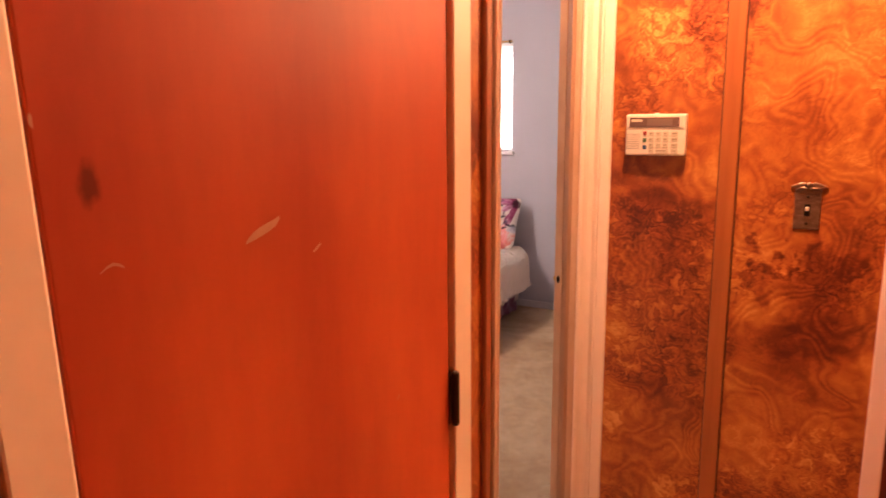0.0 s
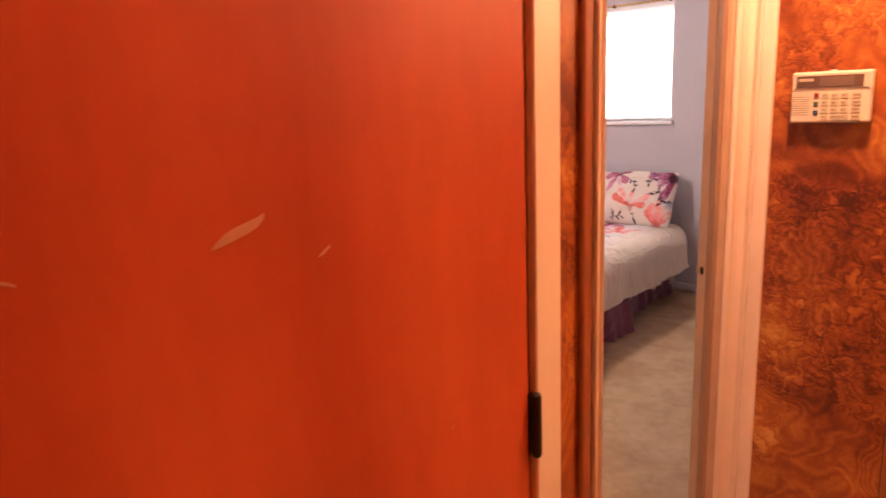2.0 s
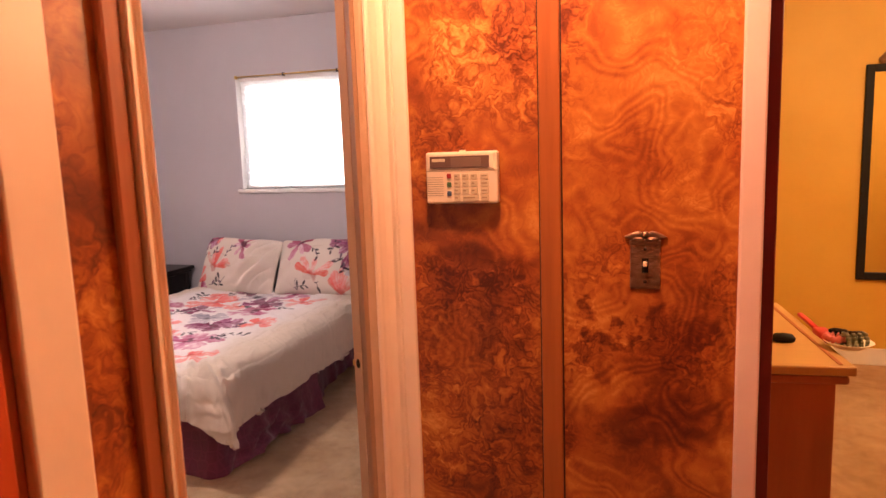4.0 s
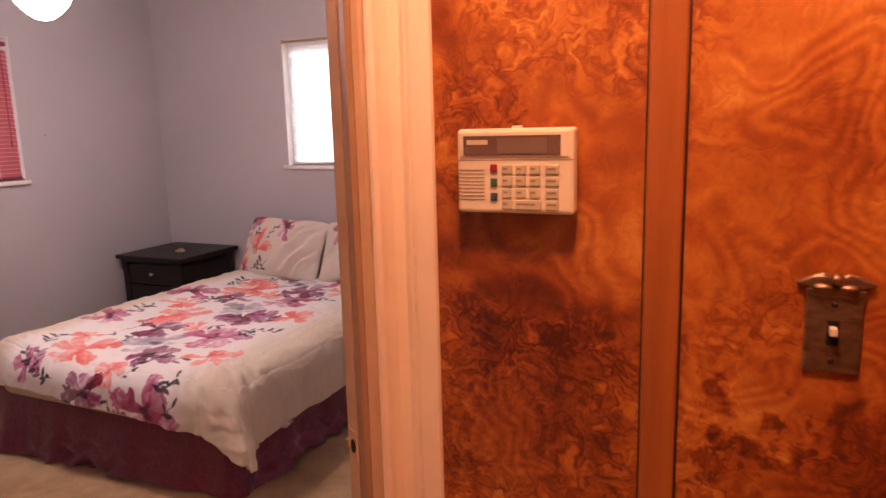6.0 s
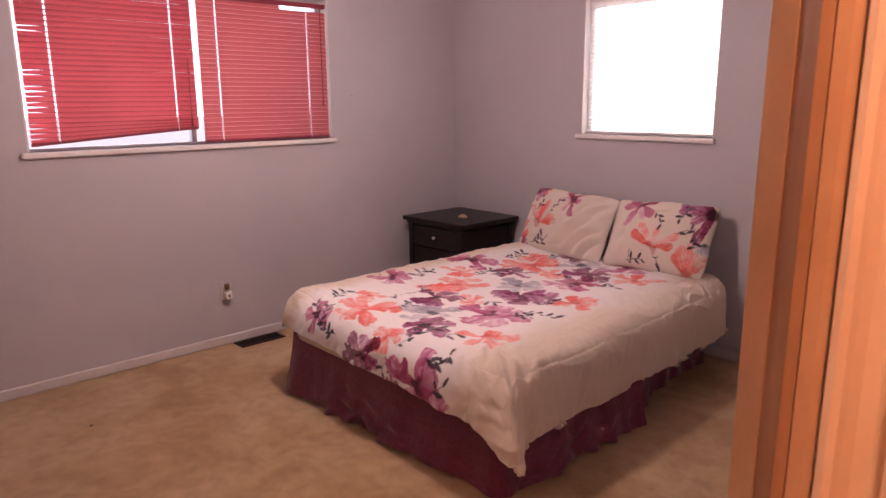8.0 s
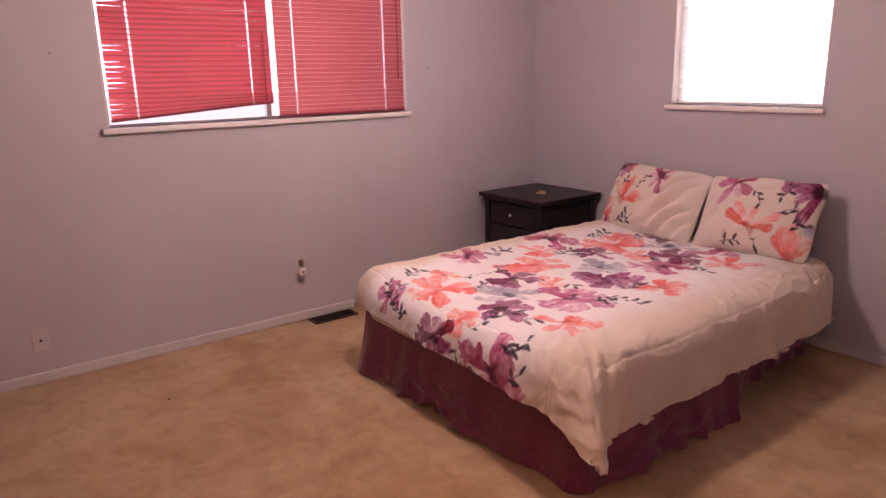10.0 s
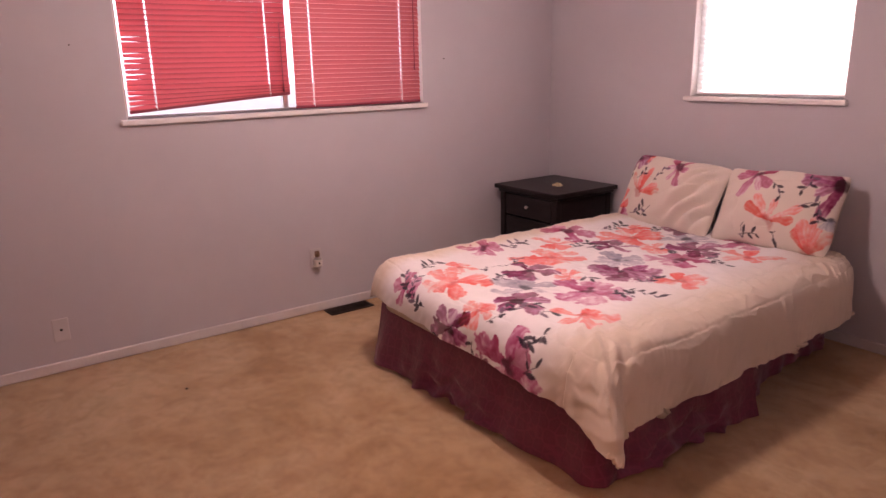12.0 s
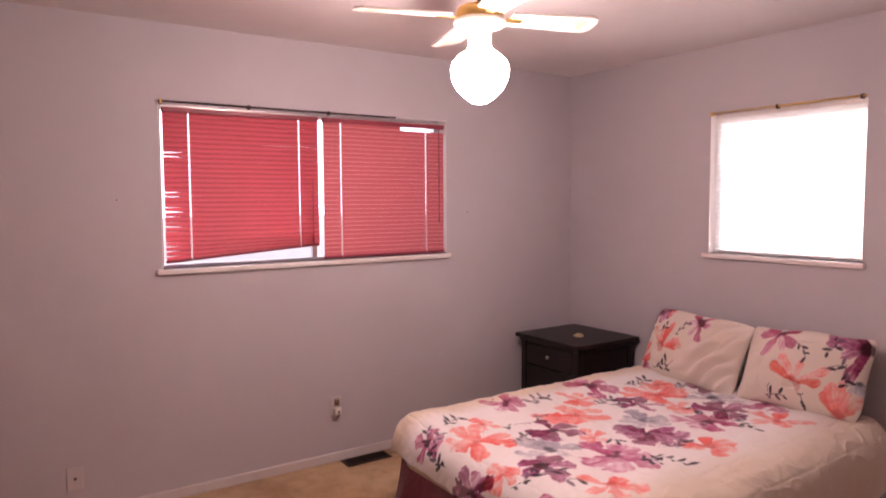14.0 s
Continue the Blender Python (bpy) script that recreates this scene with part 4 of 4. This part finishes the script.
# ---------- bed ----------
BX0, BX1, BY0, BY1 = -3.27, -1.90, 3.745, 5.68
TOP = 0.495
bed = thing("bed", "double mattress and box spring with a plum bed skirt", "bed")
part("box_spring", bm_box((-3.25, BY0 + 0.10, 0.06), (-2.05, BY1, 0.27), 0.02), M_SHEET, bed)
part("mattress", bm_box((BX0, BY0, 0.268), (BX1 - 0.075, BY1, TOP - 0.02), 0.05, 4), M_SHEET, bed, "mattress with a beige fitted sheet", True)


def skirt_panel(path, seed, flare=0.042, height=0.30):
    """A hanging cloth along a path of plan points, with soft folds, flared and crumpled towards the floor."""
    rng = random.Random(seed)
    ph = [rng.uniform(0, 6.28) for _ in range(5)]
    pts, outs = [], []
    for a, b in zip(path, path[1:]):
        d = Vector(b) - Vector(a)
        o = Vector((d.y, -d.x)).normalized()
        n = max(2, int(d.length / 0.012))
        for i in range(n):
            pts.append(Vector(a) + d * (i / n))
            outs.append(o)
    soft = []
    for i in range(len(outs)):
        v = Vector((0, 0))
        for k in range(max(0, i - 5), min(len(outs), i + 6)):
            v += outs[k]
        soft.append(v.normalized())
    bm = bmesh.new()
    rows = 14
    grid = []
    for j in range(rows + 1):
        h = j / rows
        row = []
        for i, (q, o) in enumerate(zip(pts, soft)):
            s = i * 0.012
            f = 0.013 * math.sin(s * 8 + ph[0]) + 0.009 * math.sin(s * 19 + ph[1] + h * 1.5) + 0.005 * math.sin(s * 41 + ph[2])
            crumple = 0.024 * (0.7 + math.sin(s * 5.1 + ph[2])) * math.sin(h * 24 + s * 15 + 1.5 * math.sin(s * 33 + ph[0]) + ph[4]) * max(0.0, h - 0.40)
            bunch = 0.5 + 0.5 * math.sin(s * 3.3 + ph[1])
            pleat = abs(math.sin(s * 12.5 + ph[3] + 0.8 * math.sin(s * 3))) ** 6
            r = (f + flare - 0.012 * pleat) * h ** 1.15 + crumple + 0.004
            z = height * (1 - h) + 0.003 + (0.008 * (1 + math.sin(s * 7 + ph[3])) + 0.009 * bunch * max(0.0, math.sin(h * 9 + s * 21))) * h
            row.append(bm.verts.new((q.x + o.x * r, q.y + o.y * r, z)))
        grid.append(row)
    for a, b in zip(grid, grid[1:]):
        for i in range(len(a) - 1):
            bm.faces.new((a[i], a[i + 1], b[i + 1], b[i]))
    return bm


CORNER = [(-1.985 + 0.03 * math.sin(a * math.pi / 12), 3.84 - 0.03 * math.cos(a * math.pi / 12)) for a in range(7)]
part("bed_skirt", skirt_panel([(-3.315, 3.775)] + CORNER + [(-1.915, 4.70)], 1, 0.065), M_DAMASK, bed, "plum damask bed skirt", True)
part("bed_skirt", skirt_panel([(-1.975, 4.68), (-2.10, BY1)], 3, 0.03), M_DAMASK, bed, "plum damask bed skirt", True)
part("bed_skirt", skirt_panel([(-3.27, BY1), (-3.31, 3.785)], 4, 0.012), M_DAMASK, bed, "plum damask bed skirt", True)

# flowers of the print, on the bed: x, y, radius
CORAL = [(-2.98, 4.01, .07), (-2.83, 3.86, .14), (-2.53, 3.75, .085), (-2.86, 4.47, .16), (-2.58, 4.32, .075), (-3.04, 4.67, .10), (-2.19, 3.99, .11), (-2.86, 5.08, .15), (-2.97, 5.24, .09), (-2.62, 4.98, .08), (-2.23, 4.63, .11), (-2.24, 5.18, .12)]
PLUM = [(-2.64, 3.63, .11), (-2.44, 3.54, .035), (-2.75, 4.23, .12), (-2.46, 3.91, .125), (-2.80, 4.86, .11), (-2.48, 4.55, .14), (-2.80, 5.42, .10), (-2.49, 5.13, .13)]
MAUVE = [(-3.02, 3.70, .09), (-3.15, 4.29, .11), (-3.15, 4.89, .13), (-2.28, 3.60, .15), (-2.14, 3.53, .08), (-2.38, 4.23, .145), (-2.40, 4.88, .14), (-2.42, 5.42, .14)]
GREY = [(-2.60, 4.07, .14), (-2.61, 4.68, .13), (-2.65, 5.28, .13)]
# sprays of leaves: x, y, turn, length
SPRAYS = [(-2.84, 3.64, 2.68, .28), (-2.84, 3.64, 2.35, .24), (-3.05, 3.84, 2.0, .15), (-2.71, 3.57, -2.99, .06), (-2.85, 4.07, 1.92, .16), (-2.78, 4.01, 1.72, .11), (-3.08, 4.42, 1.78, .18), (-2.92, 4.20, 1.93, .17),
          (-2.18, 3.65, 1.29, .14), (-2.28, 3.71, .14, .09), (-2.20, 3.59, .69, .10), (-2.40, 3.80, 1.29, .16), (-2.33, 3.88, 1.2, .08), (-2.29, 4.24, .55, .12), (-2.31, 4.33, .35, .17), (-2.31, 4.44, 1.66, .17),
          (-2.97, 4.80, -.42, .18), (-2.92, 4.68, 1.8, .17), (-3.09, 5.06, 1.57, .22), (-2.54, 4.37, -.23, .08), (-2.30, 4.92, .51, .13), (-2.36, 5.15, -.95, .2), (-2.62, 5.03, -.22, .12), (-2.50, 3.62, -.98, .16), (-2.46, 3.71, 1.55, .16), (-2.87, 5.26, 1.72, .13)]
INK = {"coral": (0.80, 0.125, 0.105), "plum": (0.13, 0.007, 0.042), "mauve": (0.37, 0.05, 0.13), "grey": (0.30, 0.28, 0.34)}
CLOTH, CREAMY = np.array((0.78, 0.73, 0.72)), np.array((0.66, 0.55, 0.445))


def hashed(a, b, k):
    s = np.sin(a * 12.9898 + b * 78.233 + k * 37.719) * 43758.5453
    return s - np.floor(s)


def grain(x, y, scale, k):
    """Value noise over two arrays."""
    x, y = x * scale, y * scale
    i, j = np.floor(x), np.floor(y)
    u, v = x - i, y - j
    u, v = u * u * (3 - 2 * u), v * v * (3 - 2 * v)
    a = hashed(i, j, k) * (1 - u) + hashed(i + 1, j, k) * u
    b = hashed(i, j + 1, k) * (1 - u) + hashed(i + 1, j + 1, k) * u
    return a * (1 - v) + b * v


def ink_flower(col, x, y, cx, cy, r, ink, k, facing=None, spread=4.6, slim=1.0):
    """Lays one watercolour flower on the colours, its petals fanned out towards its facing."""
    rng = random.Random(k * 7 + 1)
    near = (np.abs(x - cx) < 1.8 * r) & (np.abs(y - cy) < 1.8 * r)
    dx, dy, xs, ys, c = x[near] - cx, y[near] - cy, x[near], y[near], col[near]
    wob = grain(xs, ys, 30, k) - 0.5
    fine = grain(xs, ys, 85, k + 9) - 0.5
    tone, n, turn = np.array(ink), rng.choice((5, 5, 6, 7)), rng.uniform(0, 6.28)
    turn = turn if facing is None else facing
    order = sorted(range(n), key=lambda i: abs(i - (n - 1) / 2), reverse=True)
    for step, i in enumerate(order):
        a = turn + spread * (i / (n - 1) - 0.5) + rng.uniform(-0.18, 0.18)
        length, wide, strength = r * rng.uniform(0.7, 1.25), slim * r * rng.uniform(0.23, 0.42), rng.uniform(0.35, 1.05)
        u = (dx * math.cos(a) + dy * math.sin(a)) / length
        v = (-dx * math.sin(a) + dy * math.cos(a)) / wide + 0.4 * wob
        taper = np.clip(u, 0.02, 1) ** 0.55
        inside = 1 - (np.abs(v) / taper) ** 2.2 - np.clip((u - 0.72) / 0.3, 0, None) ** 2 + (0.95 * wob + 0.5 * fine) * slim
        cover = np.clip(inside * (2.2 + 3 * strength), 0, 1) * (u > 0)
        streak = 0.16 * np.sin(v * 9 + 4 * wob) * np.clip(u, 0, 1)
        rim = 0.25 * np.exp(-(inside / 0.12) ** 2)
        wash = strength * (1.25 - 0.65 * np.clip(u, 0, 1.2)) + 0.6 * wob + 0.3 * fine + streak + rim
        wash = np.clip(wash, 0.12, 1.25) * cover
        c = c * (tone / CLOTH) ** (wash * (0.94 if step else 1.0))[:, None] if step < 2 else c + (CLOTH * (tone / CLOTH) ** np.clip(wash, 0, 1.2)[:, None] - c) * (cover * 0.86)[:, None]
    rad = np.hypot(dx, dy) / r
    heart = np.clip((0.24 + 0.4 * wob - rad) * 7, 0, 1) * (0.5 if ink[0] > 0.5 else 0.85)
    c = c + (tone * (0.55 if ink[0] > 0.5 else 0.22) - c) * heart[:, None]
    col[near] = np.clip(c, 0.006, 1)


def ink_leaves(col, x, y, spots, k, small=1.0):
    """Dark stems with pairs of pointed leaves."""
    rng = random.Random(k)
    for cx, cy, ang, length in spots:
        bend = rng.uniform(-2.2, 2.2)
        steps = max(2, int(length / 0.021))
        px, py = cx, cy
        for i in range(steps):
            here = ang + bend * (i / steps - 0.5)
            px, py = px + math.cos(here) * 0.021, py + math.sin(here) * 0.021
            near = (np.abs(x - px) < 0.06) & (np.abs(y - py) < 0.06)
            xs, ys = x[near], y[near]
            u2 = (xs - px) * math.cos(here) + (ys - py) * math.sin(here)
            v2 = -(xs - px) * math.sin(here) + (ys - py) * math.cos(here)
            a = np.clip((0.0028 - np.abs(v2)) * 700, 0, 1) * (np.abs(u2) < 0.012) * 0.8
            if rng.random() < 0.9:
                la = here + (0.8 if i % 2 else -0.8) + rng.uniform(-0.5, 0.5)
                size = small * rng.uniform(0.016, 0.032)
                ox, oy = px + math.cos(la) * size, py + math.sin(la) * size
                u = (xs - ox) * math.cos(la) + (ys - oy) * math.sin(la)
                v = -(xs - ox) * math.sin(la) + (ys - oy) * math.cos(la)
                a = np.maximum(a, np.clip((1 - np.abs(u / size) ** 1.6 - (v / (size * 0.40)) ** 2) * 3, 0, 1) * 0.92)
            tone = np.array((0.025, 0.015, 0.03)) if rng.random() < 0.75 else np.array((0.16, 0.10, 0.15))
            col[near] += (tone - col[near]) * a[:, None]


def paint(me, col):
    at = me.color_attributes.new("print", "FLOAT_COLOR", "POINT")
    at.data.foreach_set("color", np.concatenate([col, np.ones((len(col), 1))], 1).astype(np.float32).ravel())


def grid_mesh(name, pts, nu, nv, material):
    """A smooth sheet from nu x nv points."""
    idx = np.arange(nu * nv).reshape(nu, nv)
    faces = np.stack([idx[:-1, :-1], idx[1:, :-1], idx[1:, 1:], idx[:-1, 1:]], -1).reshape(-1, 4)
    me = bpy.data.meshes.new(name)
    me.from_pydata(pts.tolist(), [], faces.tolist())
    me.materials.append(material)
    me.shade_smooth()
    return me


def quilt():
    """The comforter: flat over the mattress, rolled over its edges, hanging in folds and in a point at the foot corner."""
    nu, nv = 400, 450
    half_l, half_r, foot, lap = 0.19, 0.272, 0.195, 0.09
    u = np.linspace(BX0 - half_l, BX1 + half_r, nu)[:, None] * np.ones((1, nv))
    v = np.ones((nu, 1)) * np.linspace(BY0 - foot, 5.58, nv)[None, :]
    ov_r, ov_l, ov_f = np.clip(u - BX1 + lap, 0, None), np.clip(BX0 + 0.01 - u, 0, None), np.clip(BY0 + lap - v, 0, None)
    ov_f = ov_f * (0.80 + 0.20 * (u - BX0) / (BX1 - BX0))
    ov_l = ov_l * np.clip(0.55 + (v - BY0) * 1.2, 0.55, 1)
    ox = ov_r - ov_l
    drop = np.hypot(ox, ov_f)
    lean = np.maximum(np.sqrt((1.6 * ox) ** 2 + ov_f ** 2), 1e-6)
    nx, ny = 1.6 * ox / lean, -ov_f / lean
    r = 0.13
    drop = drop - 0.7 * np.clip(drop - 0.345, 0, None)
    th = np.clip(drop / r, 0, math.pi / 2 * 0.93)
    out = r * np.sin(th)
    down = r * (1 - np.cos(th)) + np.clip(drop - r * math.pi / 2 * 0.93, 0, None) * 0.985
    bias = np.arctan2(ov_f, np.abs(ox) + 1e-6)
    spread = np.sin(2 * bias) ** 2 * (ox > 0)
    out = out + np.clip(drop - r * 1.46, 0, None) * (0.12 + 0.20 * spread) + 0.09 * spread * np.clip((drop - 0.10) / 0.2, 0, 1)
    hang = np.clip((drop - 0.10) / 0.22, 0, 1)
    along = np.where(ov_f > np.abs(ox), u, v) + np.arctan2(ov_f, np.abs(ox) + 1e-6) * 0.2
    folds = 0.009 * np.sin(along * 13 + 1.0) + 0.005 * np.sin(along * 31 + 0.7) + 0.016 * (grain(along, drop, 9, 3) - 0.5)
    corner = np.clip(ov_f * np.abs(ox) * 60, 0, 1)
    folds = folds + 0.012 * (grain(along * 2.6 + drop * 1.5, drop * 1.2 - along * 0.6, 14, 51) - 0.5)
    folds = folds * (0.8 + 0.5 * corner) + 0.015 * corner * (ox > 0) * np.cos(bias * 9.5 - 7.4)
    out = out + folds * hang
    cx, cy = np.clip(u, BX0 + 0.01, BX1 - lap), np.clip(v, BY0 + lap, None)
    puff = 0.012 * (grain(u, v, 5, 1) - 0.5) + 0.013 * (grain(u + 0.3 * v, v, 13, 2) - 0.5) + 0.005 * (grain(u - 0.5 * v, v + 0.4 * u, 36, 4) - 0.5)
    edge_in = np.minimum(np.minimum(BX1 + 0.12 - u, u - BX0 + 0.10), v - BY0 + 0.08)
    seam = np.exp(-((edge_in - 0.10 + 0.004 * (grain(u, v, 3, 41) - 0.5)) / 0.005) ** 2) * 0.005
    seam = seam + np.exp(-((u + 2.06) / 0.006) ** 2) * 0.005 * np.clip((v - 3.95) * 20, 0, 1)
    puff = puff + 0.026 * np.exp(-((u - BX0 - 0.04) / 0.13) ** 2)
    slant = v * 0.8 + u * 0.6
    rest = np.exp(-((u - BX1 - 0.03) / 0.13) ** 2)
    ripple = 0.0055 * (np.abs(np.sin(slant * 21 + 9 * grain(u, v, 3, 8))) ** 2.5 - 0.3) * rest * grain(u, v, 3.5, 31) * grain(u, v, 6, 33)
    ripple = ripple + 0.006 * (grain(slant * 2.4, v * 0.5 - u * 0.9, 14, 35) - 0.5) * rest
    # sharp creases: across the plain border, round the foot corner and along the foot's drop
    ridge = lambda q: 1 - np.abs(2 * q - 1)
    border = np.clip((u + 2.10) / 0.10, 0, 1)
    cross = ridge(grain(slant * 1.6 + 0.5 * grain(u, v, 6, 61), (v * 0.6 - u * 0.8) * 0.45, 15, 62)) ** 3
    length = ridge(grain(u * 2.2 + 0.25 * grain(u, v, 5, 63), v * 0.35, 16, 64)) ** 3
    ripple = ripple + border * (0.0125 * (cross - 0.3) * grain(u, v, 4, 65) + 0.0095 * (length - 0.3) * grain(u, v, 5, 66))
    fan_turn = np.arctan2(v - BY0 - 0.22, u - BX1 + 0.28)
    fan_near = np.exp(-((np.hypot(u - BX1 - 0.02, v - BY0 + 0.02) - 0.10) / 0.17) ** 2)
    ripple = ripple + 0.009 * (np.abs(np.sin(fan_turn * 15 + 2.5 * grain(u, v, 6, 67))) ** 2 - 0.4) * fan_near
    ripple = ripple + 0.0045 * (ridge(grain(u * 1.2 + 0.3 * v, v * 0.9, 18, 68)) ** 3 - 0.3) * np.exp(-((v - BY0 - 0.02) / 0.14) ** 2)
    ripple = ripple + 0.003 * (ridge(grain(u - 0.4 * v, v + 0.3 * u, 11, 69)) ** 4 - 0.2)
    pull = 0.008 * np.sin((u + v) * 55 + 9 * grain(u, v, 5, 11)) * np.exp(-(((u - BX1 + 0.12) ** 2 + (v - BY0 - 0.10) ** 2) / 0.045))
    z = TOP + 0.012 + (puff + ripple + pull - seam) * (1 - 0.4 * hang) - down
    x, y = cx + nx * out, cy + ny * out
    x = x - 0.035 * np.clip((v - 4.3) / 1.2, 0, 1) ** 1.3 * np.clip((u - BX1 + 0.35) / 0.35, 0, 1)
    x = x - 0.05 * np.clip((v - 5.38) / 0.25, 0, 1) ** 2 * np.clip((u - BX1 + 0.25) / 0.35, 0, 1)
    z = np.maximum(z, 0.03)
    pts = np.stack([x, y, z], -1).reshape(-1, 3)
    fu, fv = u.ravel(), v.ravel()
    col = np.ones((len(fu), 3)) * CREAMY
    white = np.clip((-2.00 + 0.06 * (grain(fu, fv, 7, 21) - 0.5) - fu) * 5, 0, 1) * np.clip((fu + 3.22) * 12, 0, 1)
    col += (CLOTH - col) * white[:, None]
    k = 0
    for name, spots in (("grey", GREY), ("mauve", MAUVE), ("coral", CORAL), ("plum", PLUM)):
        for cx_, cy_, r_ in spots:
            k += 1
            ink_flower(col, fu, fv, cx_, cy_, r_ * 1.12, INK[name], k, None, 4.8, 1.15)
    ink_leaves(col, fu, fv, SPRAYS, 7)
    cut = int(nu * 0.80)
    index = np.arange(nu * nv).reshape(nu, nv)
    out = []
    for name, a, b in (("printed_panel", 0, cut), ("plain_border", cut - 1, nu)):
        keep = index[a:b].ravel()
        me = grid_mesh(name, pts[keep], b - a, nv, M_PRINT)
        paint(me, col[keep])
        out.append(me)
    return out


comforter = thing("comforter", "cream comforter printed with coral and plum watercolour flowers", "comforter")
for me in quilt():
    cloth = new(me.name, me)
    cloth.parent = comforter
    so = cloth.modifiers.new("thickness", "SOLIDIFY")
    so.thickness, so.offset = 0.018, -1


def pillow(label, m, w, h, flowers, sprays, seed, creased):
    """A plump pillow in a printed sham, standing on its long edge; local x across, y up its face."""
    n = 130
    s = np.linspace(-1, 1, n)
    a, b = np.meshgrid(s, s, indexing="ij")
    pinch_x, pinch_y = 0.055 * (1 - b ** 2) * np.abs(a) ** 4, (0.075 + 0.03 * np.sin(a * 4 + seed)) * (1 - a ** 2) * np.abs(b) ** 3
    x = a * w / 2 * (1 - pinch_x) * (1 - 0.075 * np.abs(a * b) ** 6)
    y = b * h / 2 * (1 - pinch_y) * (1 - 0.075 * np.abs(a * b) ** 6)
    body = np.clip((1 - np.abs(a) ** 2.3) * (1 - np.abs(b) ** 2.3), 0, 1) ** 0.62
    crease = 0.022 * (grain(a + seed, b, 2.2, seed) - 0.5) + 0.011 * np.sin(a * 12 - b * 9 + seed + 4 * grain(a, b, 2, seed + 7)) * (grain(a, b, 2.5, seed + 1) > 0.5) * body
    x = x + 0.016 * (grain(a + seed, b, 2.0, seed + 21) - 0.5)
    y = y + 0.030 * (grain(a + seed, b, 1.7, seed + 23) - 0.5)
    if creased:
        end = np.clip((a - 0.15) / 0.6, 0, 1) * body
        crease = crease + 0.11 * end * (np.abs(np.sin((a * 1.6 - b * 0.9) * 6.5 + 2 * grain(a, b, 2, 77))) ** 1.5 - 0.5)
    root = thing("pillow", label, "pillow", m, "pillows on the bed")
    for side in (1, -1):
        z = side * (0.098 * body + 0.003) + crease * body
        pts = np.stack([x, y, z], -1).reshape(-1, 3)
        me = grid_mesh("sham", pts, n, n, M_PRINT)
        if side < 0:
            me.flip_normals()
        fx, fy = x.ravel(), y.ravel()
        col = np.ones((len(fx), 3)) * (CLOTH * 0.3 + CREAMY * 0.7)
        if side > 0:
            for k, (cx, cy, r, ink, facing, spread) in enumerate(flowers):
                ink_flower(col, fx, fy, cx, cy, r, INK[ink], k + seed * 11, facing, spread, 0.55 if ink == "coral" else 0.72)
            ink_leaves(col, fx, fy, sprays, seed, 0.72)
        paint(me, col)
        ob = new("front_panel" if side > 0 else "back_panel", me)
        ob.parent = root
    return root


PZ = TOP + 0.01
pillow("plump pillow in a floral sham leaning on the wall", pose(-2.955, 5.53, PZ + 0.168, 64, 2, -5), 0.69, 0.44,
       [(-0.31, 0.20, .13, "plum", -0.9, 1.9), (-0.22, 0.19, .05, "coral", -0.4, 2.0), (0.04, 0.15, .105, "mauve", -1.5, 4.4), (-0.16, -0.04, .14, "coral", 1.2, 2.4), (-0.33, -0.15, .13, "coral", 0.9, 1.5), (-0.28, -0.20, .08, "mauve", 0.2, 2.2)],
       [(-0.23, 0.04, 1.1, .12), (-0.09, 0.03, 1.2, .11), (-0.20, -0.17, 0.5, .13), (-0.10, -0.18, 0.9, .10), (-0.30, 0.02, 1.6, .07)], 2, True)
pillow("plump pillow in a floral sham beside its twin", pose(-2.31, 5.52, PZ + 0.178, 64, -1, 3), 0.62, 0.43,
       [(-0.12, 0.16, .12, "mauve", -1.7, 4.0), (0.29, 0.15, .17, "plum", 3.3, 2.2), (0.02, -0.08, .155, "coral", 1.4, 2.7), (0.21, -0.20, .15, "coral", 1.6, 1.3), (0.28, -0.02, .06, "grey", -1.6, 2.0)],
       [(-0.03, 0.12, -0.9, .11), (0.12, 0.20, -1.6, .13), (0.13, 0.00, 0.4, .10), (0.22, 0.06, -1.4, .11), (-0.10, -0.10, -1.3, .08), (-0.14, -0.17, 0.1, .12), (0.07, -0.12, -1.3, .08)], 3, False)

# ---------- small marks ----------
for y, z in ((2.68, 1.557), (4.793, 1.471)):
    nail = thing("picture_nail", "small dark nail driven into the bedroom wall", "nail", pose(WX, y, z, 0, 90, 0))
    part("shank", bm_lathe([(0, 0.012), (0.0035, 0.012), (0.0035, 0.010), (0.0015, 0.009), (0.0015, 0)], 10), M_BRONZE, nail)
lint = thing("lint_speck", "tiny dark speck of lint on the carpet", "lint", pose(-3.589, 2.867, 0.0))
part("fluff", bm_lathe([(0, 0), (0.006, 0.001), (0.007, 0.004), (0, 0.006)], 8), M_BLACK, lint)
part("mounting_tab", bm_box((0.067, -0.008, KH - 0.001), (0.080, -0.003, KH + 0.003), 0.0012), M_IVORY, keypad, "small ivory mounting tab")
